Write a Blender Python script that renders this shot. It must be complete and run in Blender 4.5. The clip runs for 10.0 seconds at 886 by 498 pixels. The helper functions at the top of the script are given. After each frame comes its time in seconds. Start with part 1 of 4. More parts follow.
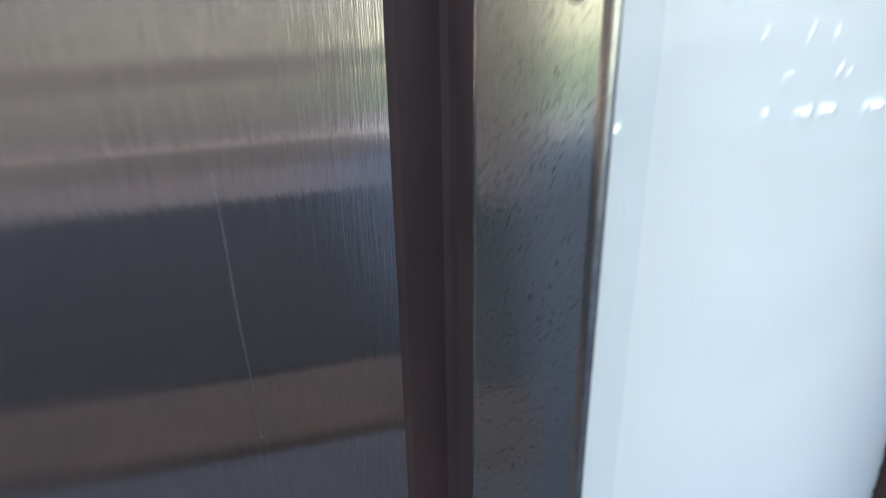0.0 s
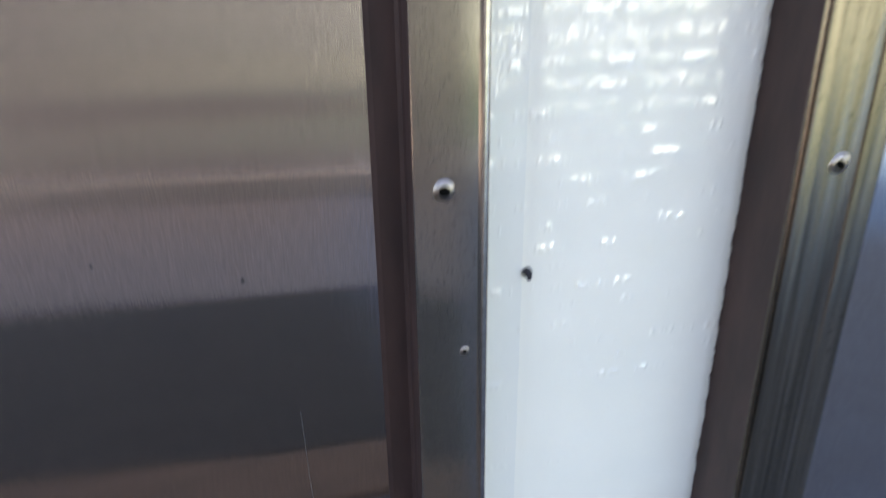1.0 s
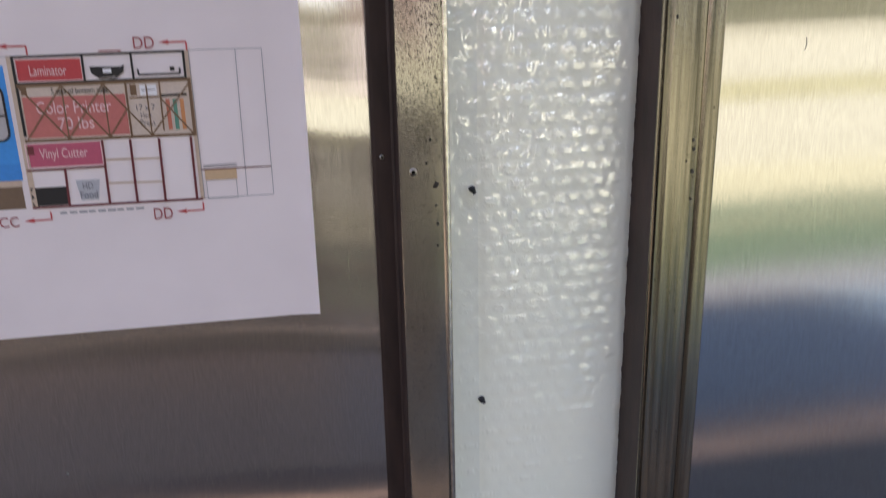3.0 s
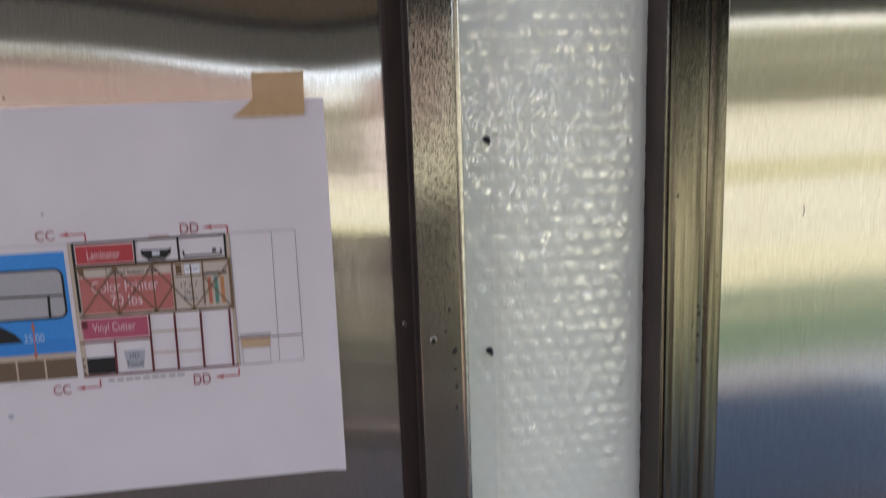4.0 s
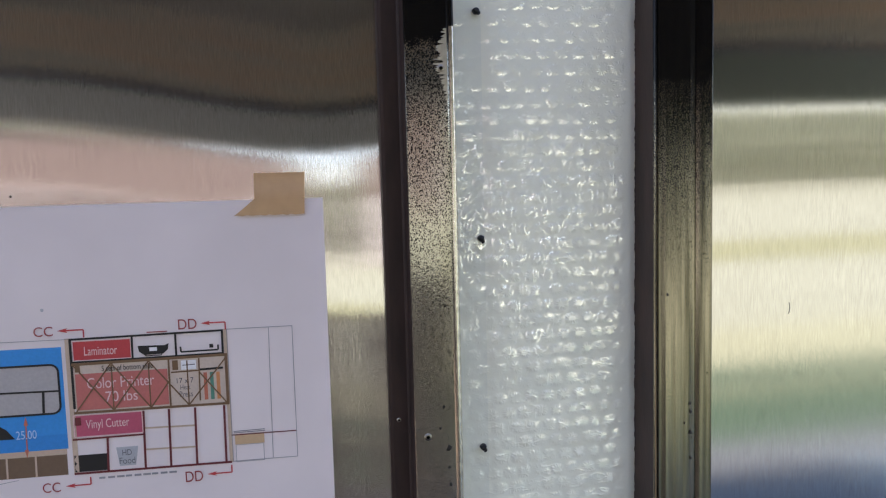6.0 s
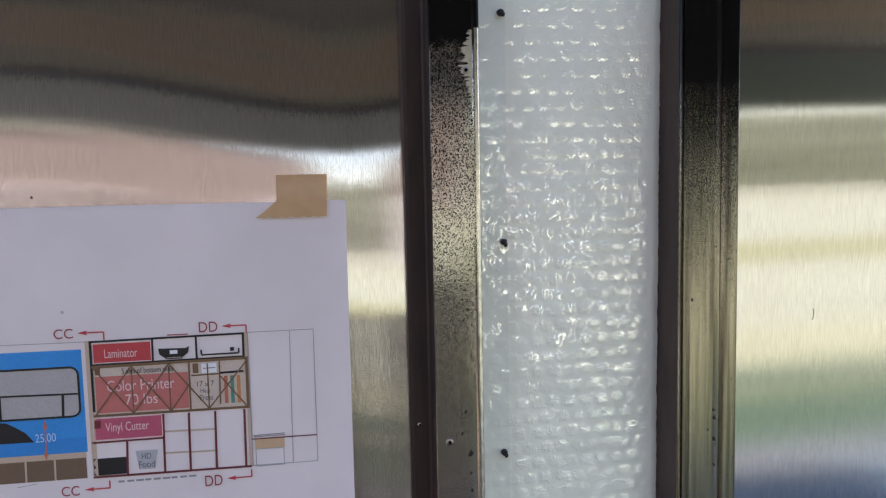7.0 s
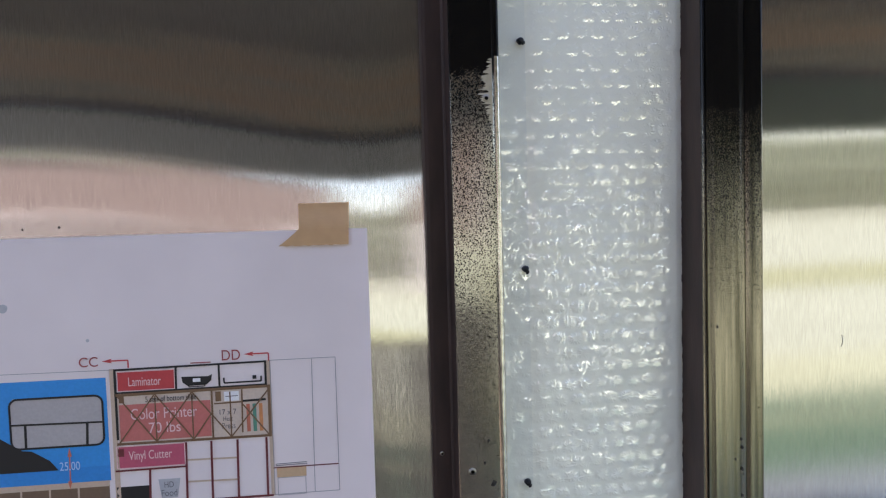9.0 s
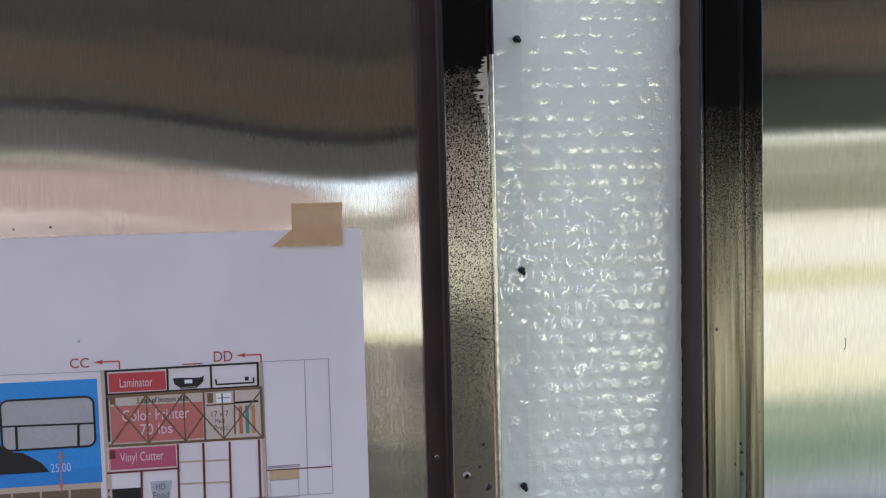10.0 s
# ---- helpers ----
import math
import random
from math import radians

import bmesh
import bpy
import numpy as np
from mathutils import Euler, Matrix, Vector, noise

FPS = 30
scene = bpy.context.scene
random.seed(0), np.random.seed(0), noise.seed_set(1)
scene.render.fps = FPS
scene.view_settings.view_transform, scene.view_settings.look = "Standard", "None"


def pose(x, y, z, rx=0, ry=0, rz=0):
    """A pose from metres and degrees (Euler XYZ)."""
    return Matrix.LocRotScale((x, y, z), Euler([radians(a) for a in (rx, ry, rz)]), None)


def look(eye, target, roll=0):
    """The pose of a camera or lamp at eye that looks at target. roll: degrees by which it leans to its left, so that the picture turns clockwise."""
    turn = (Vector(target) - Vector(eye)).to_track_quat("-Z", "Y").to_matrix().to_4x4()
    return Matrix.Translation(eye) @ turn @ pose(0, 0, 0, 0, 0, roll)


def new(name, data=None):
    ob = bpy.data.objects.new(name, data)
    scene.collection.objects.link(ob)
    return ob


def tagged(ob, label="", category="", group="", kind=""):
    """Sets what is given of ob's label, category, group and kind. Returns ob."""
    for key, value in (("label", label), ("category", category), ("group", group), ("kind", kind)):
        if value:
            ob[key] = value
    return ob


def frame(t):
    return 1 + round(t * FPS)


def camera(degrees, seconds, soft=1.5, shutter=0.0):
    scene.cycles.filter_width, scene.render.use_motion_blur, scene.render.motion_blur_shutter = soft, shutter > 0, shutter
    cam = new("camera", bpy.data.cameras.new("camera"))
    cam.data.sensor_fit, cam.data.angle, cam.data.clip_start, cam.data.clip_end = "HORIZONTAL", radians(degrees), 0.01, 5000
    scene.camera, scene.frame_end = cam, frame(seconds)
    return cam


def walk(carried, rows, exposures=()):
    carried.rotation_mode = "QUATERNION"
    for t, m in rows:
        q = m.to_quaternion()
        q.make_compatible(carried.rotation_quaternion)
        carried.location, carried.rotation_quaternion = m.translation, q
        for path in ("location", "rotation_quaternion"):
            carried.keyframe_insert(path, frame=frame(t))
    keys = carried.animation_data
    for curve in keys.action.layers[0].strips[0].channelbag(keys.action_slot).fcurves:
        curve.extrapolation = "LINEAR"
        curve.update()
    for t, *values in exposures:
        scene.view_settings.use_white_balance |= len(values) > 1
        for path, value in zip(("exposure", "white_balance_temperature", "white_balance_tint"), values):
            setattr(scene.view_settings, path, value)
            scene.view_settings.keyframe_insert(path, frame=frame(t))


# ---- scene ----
cam = camera(59.0, 10.0, soft=1.2, shutter=0.5)
PATH = [
    (0.0, pose(0.0078, -0.1446, 1.1851, 63.00, 0.96, -14.39)),
    (0.5, pose(0.0144, -0.2117, 1.2581, 60.73, 1.34, -8.66)),
    (1.0, pose(0.0076, -0.2644, 1.3311, 63.96, 0.71, -11.36)),
    (1.5, pose(0.0009, -0.3268, 1.4047, 65.42, 0.71, -12.03)),
    (2.0, pose(0.0065, -0.3734, 1.4586, 66.48, 0.59, -11.60)),
    (2.5, pose(0.0017, -0.4109, 1.5147, 68.55, 0.64, -10.79)),
    (2.7, pose(-0.0046, -0.4145, 1.5307, 70.58, 0.83, -10.95)),
    (3.8, pose(0.0039, -0.4279, 1.5878, 76.47, 1.94, -8.11)),
    (4.0, pose(0.0021, -0.4339, 1.6018, 78.51, 1.93, -8.30)),
    (4.5, pose(0.0017, -0.4397, 1.6214, 82.84, 2.01, -8.83)),
    (5.0, pose(-0.0030, -0.4399, 1.6185, 83.74, 1.49, -9.69)),
    (6.5, pose(-0.0056, -0.4392, 1.6147, 84.16, 1.30, -9.14)),
    (7.0, pose(-0.0151, -0.4336, 1.6163, 84.11, 1.09, -9.15)),
    (7.5, pose(-0.0161, -0.4402, 1.6221, 84.25, 1.17, -8.78)),
    (8.0, pose(-0.0108, -0.4418, 1.6189, 85.13, 1.25, -8.48)),
    (8.5, pose(-0.0117, -0.4372, 1.6138, 86.21, 1.42, -8.08)),
    (9.0, pose(-0.0144, -0.4335, 1.6166, 86.10, 1.51, -7.52)),
    (9.5, pose(-0.0110, -0.4328, 1.6127, 86.37, 1.40, -7.12)),
    (10.0, pose(-0.0053, -0.4291, 1.6159, 86.19, 1.44, -6.77)),
]
walk(cam, PATH, exposures=((0.0, 2.86, 6450, 22), (1.0, 2.74, 6800, 26), (2.5, 2.16, 7250, 29), (4.0, 1.75, 7250, 26), (4.5, 1.79, 7100, 25), (6.5, 1.85, 6750, 25), (10.0, 1.90, 6600, 24)))

# ---------------------------------------------------------------- world and sun
world = bpy.data.worlds.new("sky")
scene.world = world
world.use_nodes = True
_nt = world.node_tree
_sky = _nt.nodes.new("ShaderNodeTexSky")
_sky.sky_type, _sky.sun_disc = "NISHITA", False
_sky.sun_elevation, _sky.sun_rotation = radians(62), radians(12)
_nt.links.new(_sky.outputs[0], _nt.nodes["Background"].inputs[0])
_nt.nodes["Background"].inputs[1].default_value = 0.15

sun = new("sun", bpy.data.lights.new("sun", "SUN"))
sun.data.energy, sun.data.angle, sun.data.color = 5.0, radians(0.5), (1.0, 0.955, 0.89)
sun.matrix_world = look((0, 0, 0), (-math.sin(radians(12)) * math.cos(radians(62)), -math.cos(radians(12)) * math.cos(radians(62)), -math.sin(radians(62))))


# ---------------------------------------------------------------- materials
class Mat:
    """A small builder for procedural materials."""

    def __init__(self, name, color=(0.5, 0.5, 0.5), rough=0.5, metal=0.0, **extra):
        self.m = bpy.data.materials.new(name)
        self.m.use_nodes = True
        self.nt = self.m.node_tree
        self.b = self.nt.nodes["Principled BSDF"]
        self.put("Base Color", (*color, 1))
        self.put("Roughness", rough)
        self.put("Metallic", metal)
        for k, v in extra.items():
            self.put(k.replace("_", " "), v)
        self.co = self.nt.nodes.new("ShaderNodeTexCoord").outputs["Object"]

    def put(self, socket, v):
        if isinstance(v, bpy.types.NodeSocket):
            self.nt.links.new(v, self.b.inputs[socket])
        else:
            self.b.inputs[socket].default_value = v

    def node(self, kind, ins, **attrs):
        n = self.nt.nodes.new(kind)
        if "operation" in attrs:
            n.operation = attrs["operation"]
        if "blend" in attrs:
            n.data_type, n.blend_type = "RGBA", attrs["blend"]
        for k, v in ins.items():
            if isinstance(v, bpy.types.NodeSocket):
                self.nt.links.new(v, n.inputs[k])
            else:
                n.inputs[k].default_value = v
        return n

    def stretched(self, s):
        return self.node("ShaderNodeMapping", {0: self.co, 3: s}).outputs[0]

    def noise(self, scale, detail=3.0, stretch=(1, 1, 1), rough=0.5):
        return self.node("ShaderNodeTexNoise", {"Vector": self.stretched(stretch), "Scale": scale, "Detail": detail, "Roughness": rough}).outputs[0]

    def ramp(self, v, stops):
        n = self.nt.nodes.new("ShaderNodeValToRGB")
        e = n.color_ramp.elements
        while len(e) < len(stops):
            e.new(0.5)
        for el, (at, c) in zip(e, stops):
            el.position = at
            el.color = (*c, 1) if isinstance(c, tuple) else (c, c, c, 1)
        self.nt.links.new(v, n.inputs[0])
        return n.outputs[0]

    def mix(self, f, a, b, blend="MIX"):
        return self.node("ShaderNodeMix", {0: f, 6: a, 7: b}, blend=blend).outputs[2]

    def math(self, op, a, b=0.5):
        return self.node("ShaderNodeMath", {0: a, 1: b}, operation=op).outputs[0]

    def height(self):
        return self.node("ShaderNodeSeparateXYZ", {0: self.co}).outputs[2]

    def bow(self, z0, k):
        """The slight backward bow of a long post above z0."""
        up = self.math("MAXIMUM", self.math("SUBTRACT", self.height(), z0), 0.0)
        self.bump(self.math("MULTIPLY", self.math("MULTIPLY", up, up), -0.5 * k), 1.0, 1.0)

    def bump(self, v, strength=0.3, dist=0.001):
        n = self.node("ShaderNodeBump", {"Height": v, "Strength": strength, "Distance": dist})
        if self.b.inputs["Normal"].is_linked:
            self.nt.links.new(self.b.inputs["Normal"].links[0].from_socket, n.inputs["Normal"])
        self.put("Normal", n.outputs[0])


def plain(name, color, rough=0.6, metal=0.0, vary=0.12, scale=60.0, **extra):
    m = Mat(name, color, rough, metal, **extra)
    dark = tuple(c * (1 - vary) for c in color)
    light = tuple(min(1, c * (1 + vary)) for c in color)
    m.put("Base Color", m.ramp(m.noise(scale, 4), [(0.3, dark), (0.7, light)]))
    return m.m


def brushed_steel(name, tint=(0.62, 0.60, 0.575)):
    m = Mat(name, tint, 0.2, 1.0)
    grain = m.noise(2800, 2, (1, 1, 0.045), 0.6)
    groove = m.noise(2300, 2, (1, 1, 0.006), 0.6)
    broad = m.noise(9, 3, (1, 1, 0.5))
    c = m.ramp(grain, [(0.28, tuple(t * 0.82 for t in tint)), (0.72, tuple(min(1, t * 1.15) for t in tint))])
    m.put("Base Color", m.mix(m.ramp(broad, [(0.35, 0.0), (0.75, 0.25)]), c, (tint[0] * 0.82, tint[1] * 0.78, tint[2] * 0.74, 1)))
    m.put("Roughness", m.ramp(m.noise(700, 2, (1, 1, 0.03)), [(0.3, 0.085), (0.7, 0.105)]))
    m.put("Anisotropic", 1.0)
    m.put("Tangent", m.node("ShaderNodeCombineXYZ", {0: 1.0, 1: 0.0, 2: 0.0}).outputs[0])
    m.bump(groove, 1.0, 0.00002)
    m.bump(grain, 1.0, 0.000022)
    # a thin haze of dust and fine scratches scatters a little light
    haze = m.node("ShaderNodeBsdfPrincipled", {"Base Color": (tint[0], tint[1] * 0.97, tint[2] * 0.94, 1), "Roughness": 0.62, "Metallic": 1.0})
    both = m.node("ShaderNodeMixShader", {0: 0.07, 1: m.b.outputs[0], 2: haze.outputs[0]})
    m.nt.links.new(both.outputs[0], m.nt.nodes["Material Output"].inputs[0])
    return m.m


def overspray(m, base, z_low, z_edge, low, high, scale):
    """Black paint that covers the metal above z_edge and thins out downwards into specks."""
    wave = m.math("MULTIPLY", m.math("SUBTRACT", m.noise(90, 3), 0.5), 0.012)
    z = m.math("ADD", m.height(), wave)
    thin = m.node("ShaderNodeMapRange", {0: z, 1: z_low, 2: z_edge, 3: low, 4: high}).outputs[0]
    full = m.node("ShaderNodeMapRange", {0: z, 1: z_edge - 0.004, 2: z_edge + 0.010, 3: 0.0, 4: 0.6}).outputs[0]
    speck = m.math("ADD", m.noise(scale, 1.5, (1, 1, 0.85), 0.6), m.math("ADD", thin, full))
    mask = m.ramp(speck, [(0.60, 0.0), (0.63, 1.0)])
    m.put("Base Color", m.mix(mask, base, (0.006, 0.0055, 0.005, 1)))
    m.put("Metallic", m.math("SUBTRACT", 0.92, m.math("MULTIPLY", mask, 0.92)))
    m.put("Specular IOR Level", 0.25)


def speckled_metal(name, tint):
    """Bare steel, sprayed black at the top, with overspray specks below."""
    m = Mat(name, tint, 0.2, 0.92)
    stain = m.ramp(m.noise(35, 4, (1, 1, 0.35)), [(0.35, 0.0), (0.7, 0.5)])
    overspray(m, m.mix(stain, (*tint, 1), (tint[0] * 0.7, tint[1] * 0.67, tint[2] * 0.62, 1)), 1.42, 1.684, -0.035, 0.135, 1700)
    m.put("Roughness", m.ramp(m.noise(120, 3, (1, 1, 0.2)), [(0.3, 0.15), (0.75, 0.20)]))
    m.put("Anisotropic", 0.9)
    m.put("Tangent", m.node("ShaderNodeCombineXYZ", {0: 1.0, 1: 0.0, 2: 0.0}).outputs[0])
    m.bow(1.6, 0.18)
    m.bump(m.noise(900, 2), 0.06, 0.0004)
    return m.m


def drawn_metal(name, tint):
    """Rolled steel with streaks along its length and black pits, sprayed black at the top."""
    m = Mat(name, tint, 0.22, 0.9)
    streak = m.noise(300, 3, (1, 1, 0.018), 0.6)
    c = m.ramp(streak, [(0.28, tuple(t * 0.45 for t in tint)), (0.5, tint), (0.70, tuple(min(1, t * 1.55) for t in tint))])
    pit = m.ramp(m.noise(520, 1, (1, 1, 0.6)), [(0.74, 0.0), (0.77, 1.0)])
    overspray(m, m.mix(pit, c, (0.02, 0.018, 0.015, 1)), 1.50, 1.664, -0.08, 0.22, 2100)
    m.put("Roughness", m.ramp(streak, [(0.3, 0.17), (0.7, 0.10)]))
    m.bow(1.5, 0.16)
    m.bump(m.noise(1500, 1, (1, 1, 1)), 0.5, 0.00014)
    m.bump(streak, 0.10, 0.0003)
    return m.m


def brown_paint(name, color):
    m = Mat(name, color, 0.5, Specular_IOR_Level=0.2)
    m.put("Base Color", m.mix(m.ramp(m.noise(90, 4, (1, 1, 0.3)), [(0.35, 0.0), (0.75, 1.0)]), (*color, 1), (color[0] * 1.7, color[1] * 1.55, color[2] * 1.5, 1)))
    m.bump(m.noise(500, 3, (1, 1, 0.4)), 0.15, 0.0005)
    return m.m


def film_white(name, color):
    """White foam under clear film: a gloss mask along the wrinkles shapes the glints, added over the white."""
    m = Mat(name, color, 0.5)
    m.put("Base Color", m.mix(m.ramp(m.noise(25, 3), [(0.3, 0.0), (0.8, 1.0)]), (*color, 1), (color[0] * 0.95, color[1] * 0.965, color[2] * 0.97, 1)))
    at = m.nt.nodes.new("ShaderNodeAttribute")
    at.attribute_name = "glint_gloss"
    m.put("Specular IOR Level", 0.3)
    gloss = m.node("ShaderNodeBsdfGlossy", {"Color": m.math("ADD", m.math("MULTIPLY", at.outputs["Fac"], 0.68), 0.02), "Roughness": 0.03})
    both = m.node("ShaderNodeAddShader", {0: m.b.outputs[0], 1: gloss.outputs[0]})
    m.nt.links.new(both.outputs[0], m.nt.nodes["Material Output"].inputs[0])
    return m.m


def paper_white(name):
    m = Mat(name, (0.80, 0.79, 0.82), 0.55)
    blot = m.ramp(m.noise(14, 3), [(0.35, (0.83, 0.735, 0.735)), (0.75, (0.74, 0.655, 0.655))])
    m.put("Base Color", blot)
    m.bump(m.noise(900, 2), 0.05, 0.0003)
    m.bump(m.noise(22, 2), 0.12, 0.002)
    return m.m


def masking_tape(name, color):
    """Thin crepe paper that lets some of what lies under it show."""
    m = Mat(name, color, 0.55)
    m.put("Base Color", m.ramp(m.noise(120, 4), [(0.3, tuple(c * 0.94 for c in color)), (0.7, tuple(min(1, c * 1.06) for c in color))]))
    m.bump(m.noise(900, 2, (0.15, 1, 1)), 0.2, 0.0003)
    clear = m.node("ShaderNodeBsdfTransparent", {"Color": (0.95, 0.78, 0.55, 1)})
    both = m.node("ShaderNodeMixShader", {0: 0.35, 1: m.b.outputs[0], 2: clear.outputs[0]})
    m.nt.links.new(both.outputs[0], m.nt.nodes["Material Output"].inputs[0])
    return m.m


def ground_mat(name, a, b, scale, rough=0.9, fine=30.0):
    m = Mat(name, a, rough)
    base = m.ramp(m.noise(scale, 5, rough=0.65), [(0.3, a), (0.7, b)])
    m.put("Base Color", m.mix(0.35, base, m.ramp(m.noise(fine, 3), [(0.3, tuple(c * 0.6 for c in a)), (0.7, tuple(min(1, c * 1.25) for c in b))])))
    m.bump(m.noise(fine, 3), 0.4, 0.02)
    return m.m


STEEL = brushed_steel("brushed_stainless_steel")
POST_L = speckled_metal("oversprayed_steel", (0.47, 0.455, 0.40))
POST_R = drawn_metal("drawn_steel", (0.225, 0.203, 0.158))
BARE = plain("scraped_bare_steel", (0.50, 0.48, 0.43), 0.42, 1.0, 0.15, 400)
BROWN = brown_paint("brown_primer", (0.034, 0.022, 0.0185))
FOAM = film_white("film_over_white_foam", (0.93, 0.935, 0.80))
LAP = film_white("film_over_pale_flange", (0.86, 0.88, 0.77))
SCREW = plain("blackened_screw", (0.03, 0.032, 0.035), 0.35, 0.6, 0.3, 900)
RIVET = plain("rivet_steel", (0.40, 0.37, 0.32), 0.3, 1.0, 0.2, 500)
DARKHOLE = plain("hollow_shade", (0.006, 0.006, 0.005), 0.9, Specular_IOR_Level=0.0)
PAPER = paper_white("printer_paper")
TAPE = masking_tape("masking_tape", (0.74, 0.49, 0.27))
LEDGE = plain("brown_wood", (0.10, 0.054, 0.028), 0.6, 0.0, 0.3, 30, Specular_IOR_Level=0.1)
COUNTER = plain("dark_brown_laminate", (0.015, 0.011, 0.008), 0.7, 0.0, 0.25, 40, Specular_IOR_Level=0.1)
PLY = plain("dark_stained_plywood", (0.075, 0.05, 0.034), 0.75, 0.0, 0.35, 12)
_fm = Mat("brown_fascia_timber", (0.34, 0.26, 0.18), 0.8)
_fm.put("Base Color", _fm.ramp(_fm.noise(22, 3, (0.06, 1, 1)), [(0.34, (0.26, 0.21, 0.15)), (0.47, (0.47, 0.42, 0.31)), (0.54, (0.56, 0.33, 0.18)), (0.66, (0.42, 0.38, 0.29))]))
_fm.bump(_fm.noise(60, 3, (0.08, 1, 1)), 0.3, 0.002)
FASCIA = _fm.m
GAP_SHADE = plain("gap_shade", (0.03, 0.028, 0.027), 0.6)

INK = {}


def ink(name, c, rough=0.5):
    if name not in INK:
        INK[name] = plain("ink_" + name, c, rough, 0.0, 0.05, 700)
    return INK[name]


for _n, _c in {"red": (0.55, 0.055, 0.06), "printer_red": (0.56, 0.16, 0.14), "pink": (0.52, 0.09, 0.15), "maroon": (0.16, 0.025, 0.03), "black": (0.012, 0.011, 0.012),
               "blue": (0.015, 0.27, 0.68), "deep_blue": (0.013, 0.235, 0.63), "grey": (0.43, 0.40, 0.40), "beige": (0.56, 0.42, 0.32), "brown": (0.17, 0.105, 0.065), "truss": (0.19, 0.105, 0.055),
               "tan": (0.60, 0.40, 0.24), "line": (0.16, 0.15, 0.17), "thin": (0.30, 0.29, 0.31), "dark_red": (0.34, 0.05, 0.05), "white": (0.80, 0.79, 0.81), "pale_pink": (0.80, 0.55, 0.55),
               "orange": (0.62, 0.25, 0.10), "green": (0.09, 0.27, 0.20), "pale": (0.62, 0.50, 0.42), "rust": (0.55, 0.16, 0.10), "pot": (0.45, 0.45, 0.48), "sky_text": (0.42, 0.62, 0.85)}.items():
    ink(_n, _c)


# ---------------------------------------------------------------- mesh helpers
def link(name, bm, mat, smooth=False):
    me = bpy.data.meshes.new(name)
    bm.normal_update()
    bm.to_mesh(me)
    bm.free()
    me.materials.append(mat)
    if smooth:
        me.polygons.foreach_set("use_smooth", [True] * len(me.polygons))
    return new(name, me)


def part(name, bm, material, parent, label="", smooth=False):
    ob = link(name, bm, material, smooth)
    ob.parent = parent
    ob.matrix_parent_inverse = parent.matrix_world.inverted() if parent.type != "EMPTY" else Matrix.Translation(-parent.location)
    return tagged(ob, label)


def empty(name, at, label, category, group="", kind=""):
    e = new(name)
    e.location = at
    e.empty_display_size = 0.05
    return tagged(e, label, category, group, kind)


def box(x0, y0, z0, x1, y1, z1, bevel=0.0, seg=2):
    bm = bmesh.new()
    bmesh.ops.create_cube(bm, size=1)
    for v in bm.verts:
        v.co = Vector(((x0 + x1) / 2 + v.co.x * (x1 - x0), (y0 + y1) / 2 + v.co.y * (y1 - y0), (z0 + z1) / 2 + v.co.z * (z1 - z0)))
    if bevel:
        bmesh.ops.bevel(bm, geom=bm.edges[:], offset=bevel, segments=seg, affect="EDGES", profile=0.5)
    return bm


def extrude_profile(pts, z0, z1, steps=1, lean=0.0, closed=True):
    """A profile of (x, y) run upright from z0 to z1."""
    bm = bmesh.new()
    rings = []
    for i in range(steps + 1):
        z = z0 + (z1 - z0) * i / steps
        rings.append([bm.verts.new((x, y + lean * (z - 1.56), z)) for x, y in pts])
    n = len(pts)
    for a, b in zip(rings, rings[1:]):
        for k in range(n if closed else n - 1):
            bm.faces.new((a[k], a[(k + 1) % n], b[(k + 1) % n], b[k]))
    if closed:
        bm.faces.new(rings[0][::-1])
        bm.faces.new(rings[-1])
    bmesh.ops.recalc_face_normals(bm, faces=bm.faces[:])
    return bm


def sheet(nx, nz, f, thick=0.0):
    """A grid of points f(u, v), with a back at +y when it has a thickness."""
    bm = bmesh.new()
    g = [[bm.verts.new(f(i / nx, j / nz)) for j in range(nz + 1)] for i in range(nx + 1)]
    for i in range(nx):
        for j in range(nz):
            bm.faces.new((g[i][j], g[i + 1][j], g[i + 1][j + 1], g[i][j + 1]))
    if thick:
        k = [[bm.verts.new(v.co + Vector((0, thick, 0))) for v in col] for col in g]
        for i in range(nx):
            for j in range(nz):
                bm.faces.new((k[i][j + 1], k[i + 1][j + 1], k[i + 1][j], k[i][j]))
            bm.faces.new((g[i + 1][0], g[i][0], k[i][0], k[i + 1][0]))
            bm.faces.new((g[i][nz], g[i + 1][nz], k[i + 1][nz], k[i][nz]))
        for j in range(nz):
            bm.faces.new((g[0][j], g[0][j + 1], k[0][j + 1], k[0][j]))
            bm.faces.new((g[nx][j + 1], g[nx][j], k[nx][j], k[nx][j + 1]))
    return bm


# ---------------------------------------------------------------- the wall: two steel panels, two posts, the insulated strip
Z_LOW, Z_TOP = 0.932, 2.16
X_L1, X_L2, X_R1, X_R2 = 0.0456, 0.0728, 0.1835, 0.2200
Y_L, Y_R = -0.0168, -0.0250
FLANGE = 0.0330
LEAN = 0.012


def buckle(x, z):
    """How far the left panel stands back (+y) where the thin steel is buckled."""
    tilt = 0.012 + 0.030 * math.exp(-((x + 0.005) / 0.10) ** 2)
    more = 0.13 * math.exp(-((x - 0.035) / 0.045) ** 2)
    w = 0.10 + (more if z < 1.64 else 0.0)
    return 0.0040 + tilt * (w * math.tanh((z - 1.64) / w) + more)


def buckle_right(x, z):
    return 0.0006 * math.sin((x - 0.2) * 11 + z * 5)


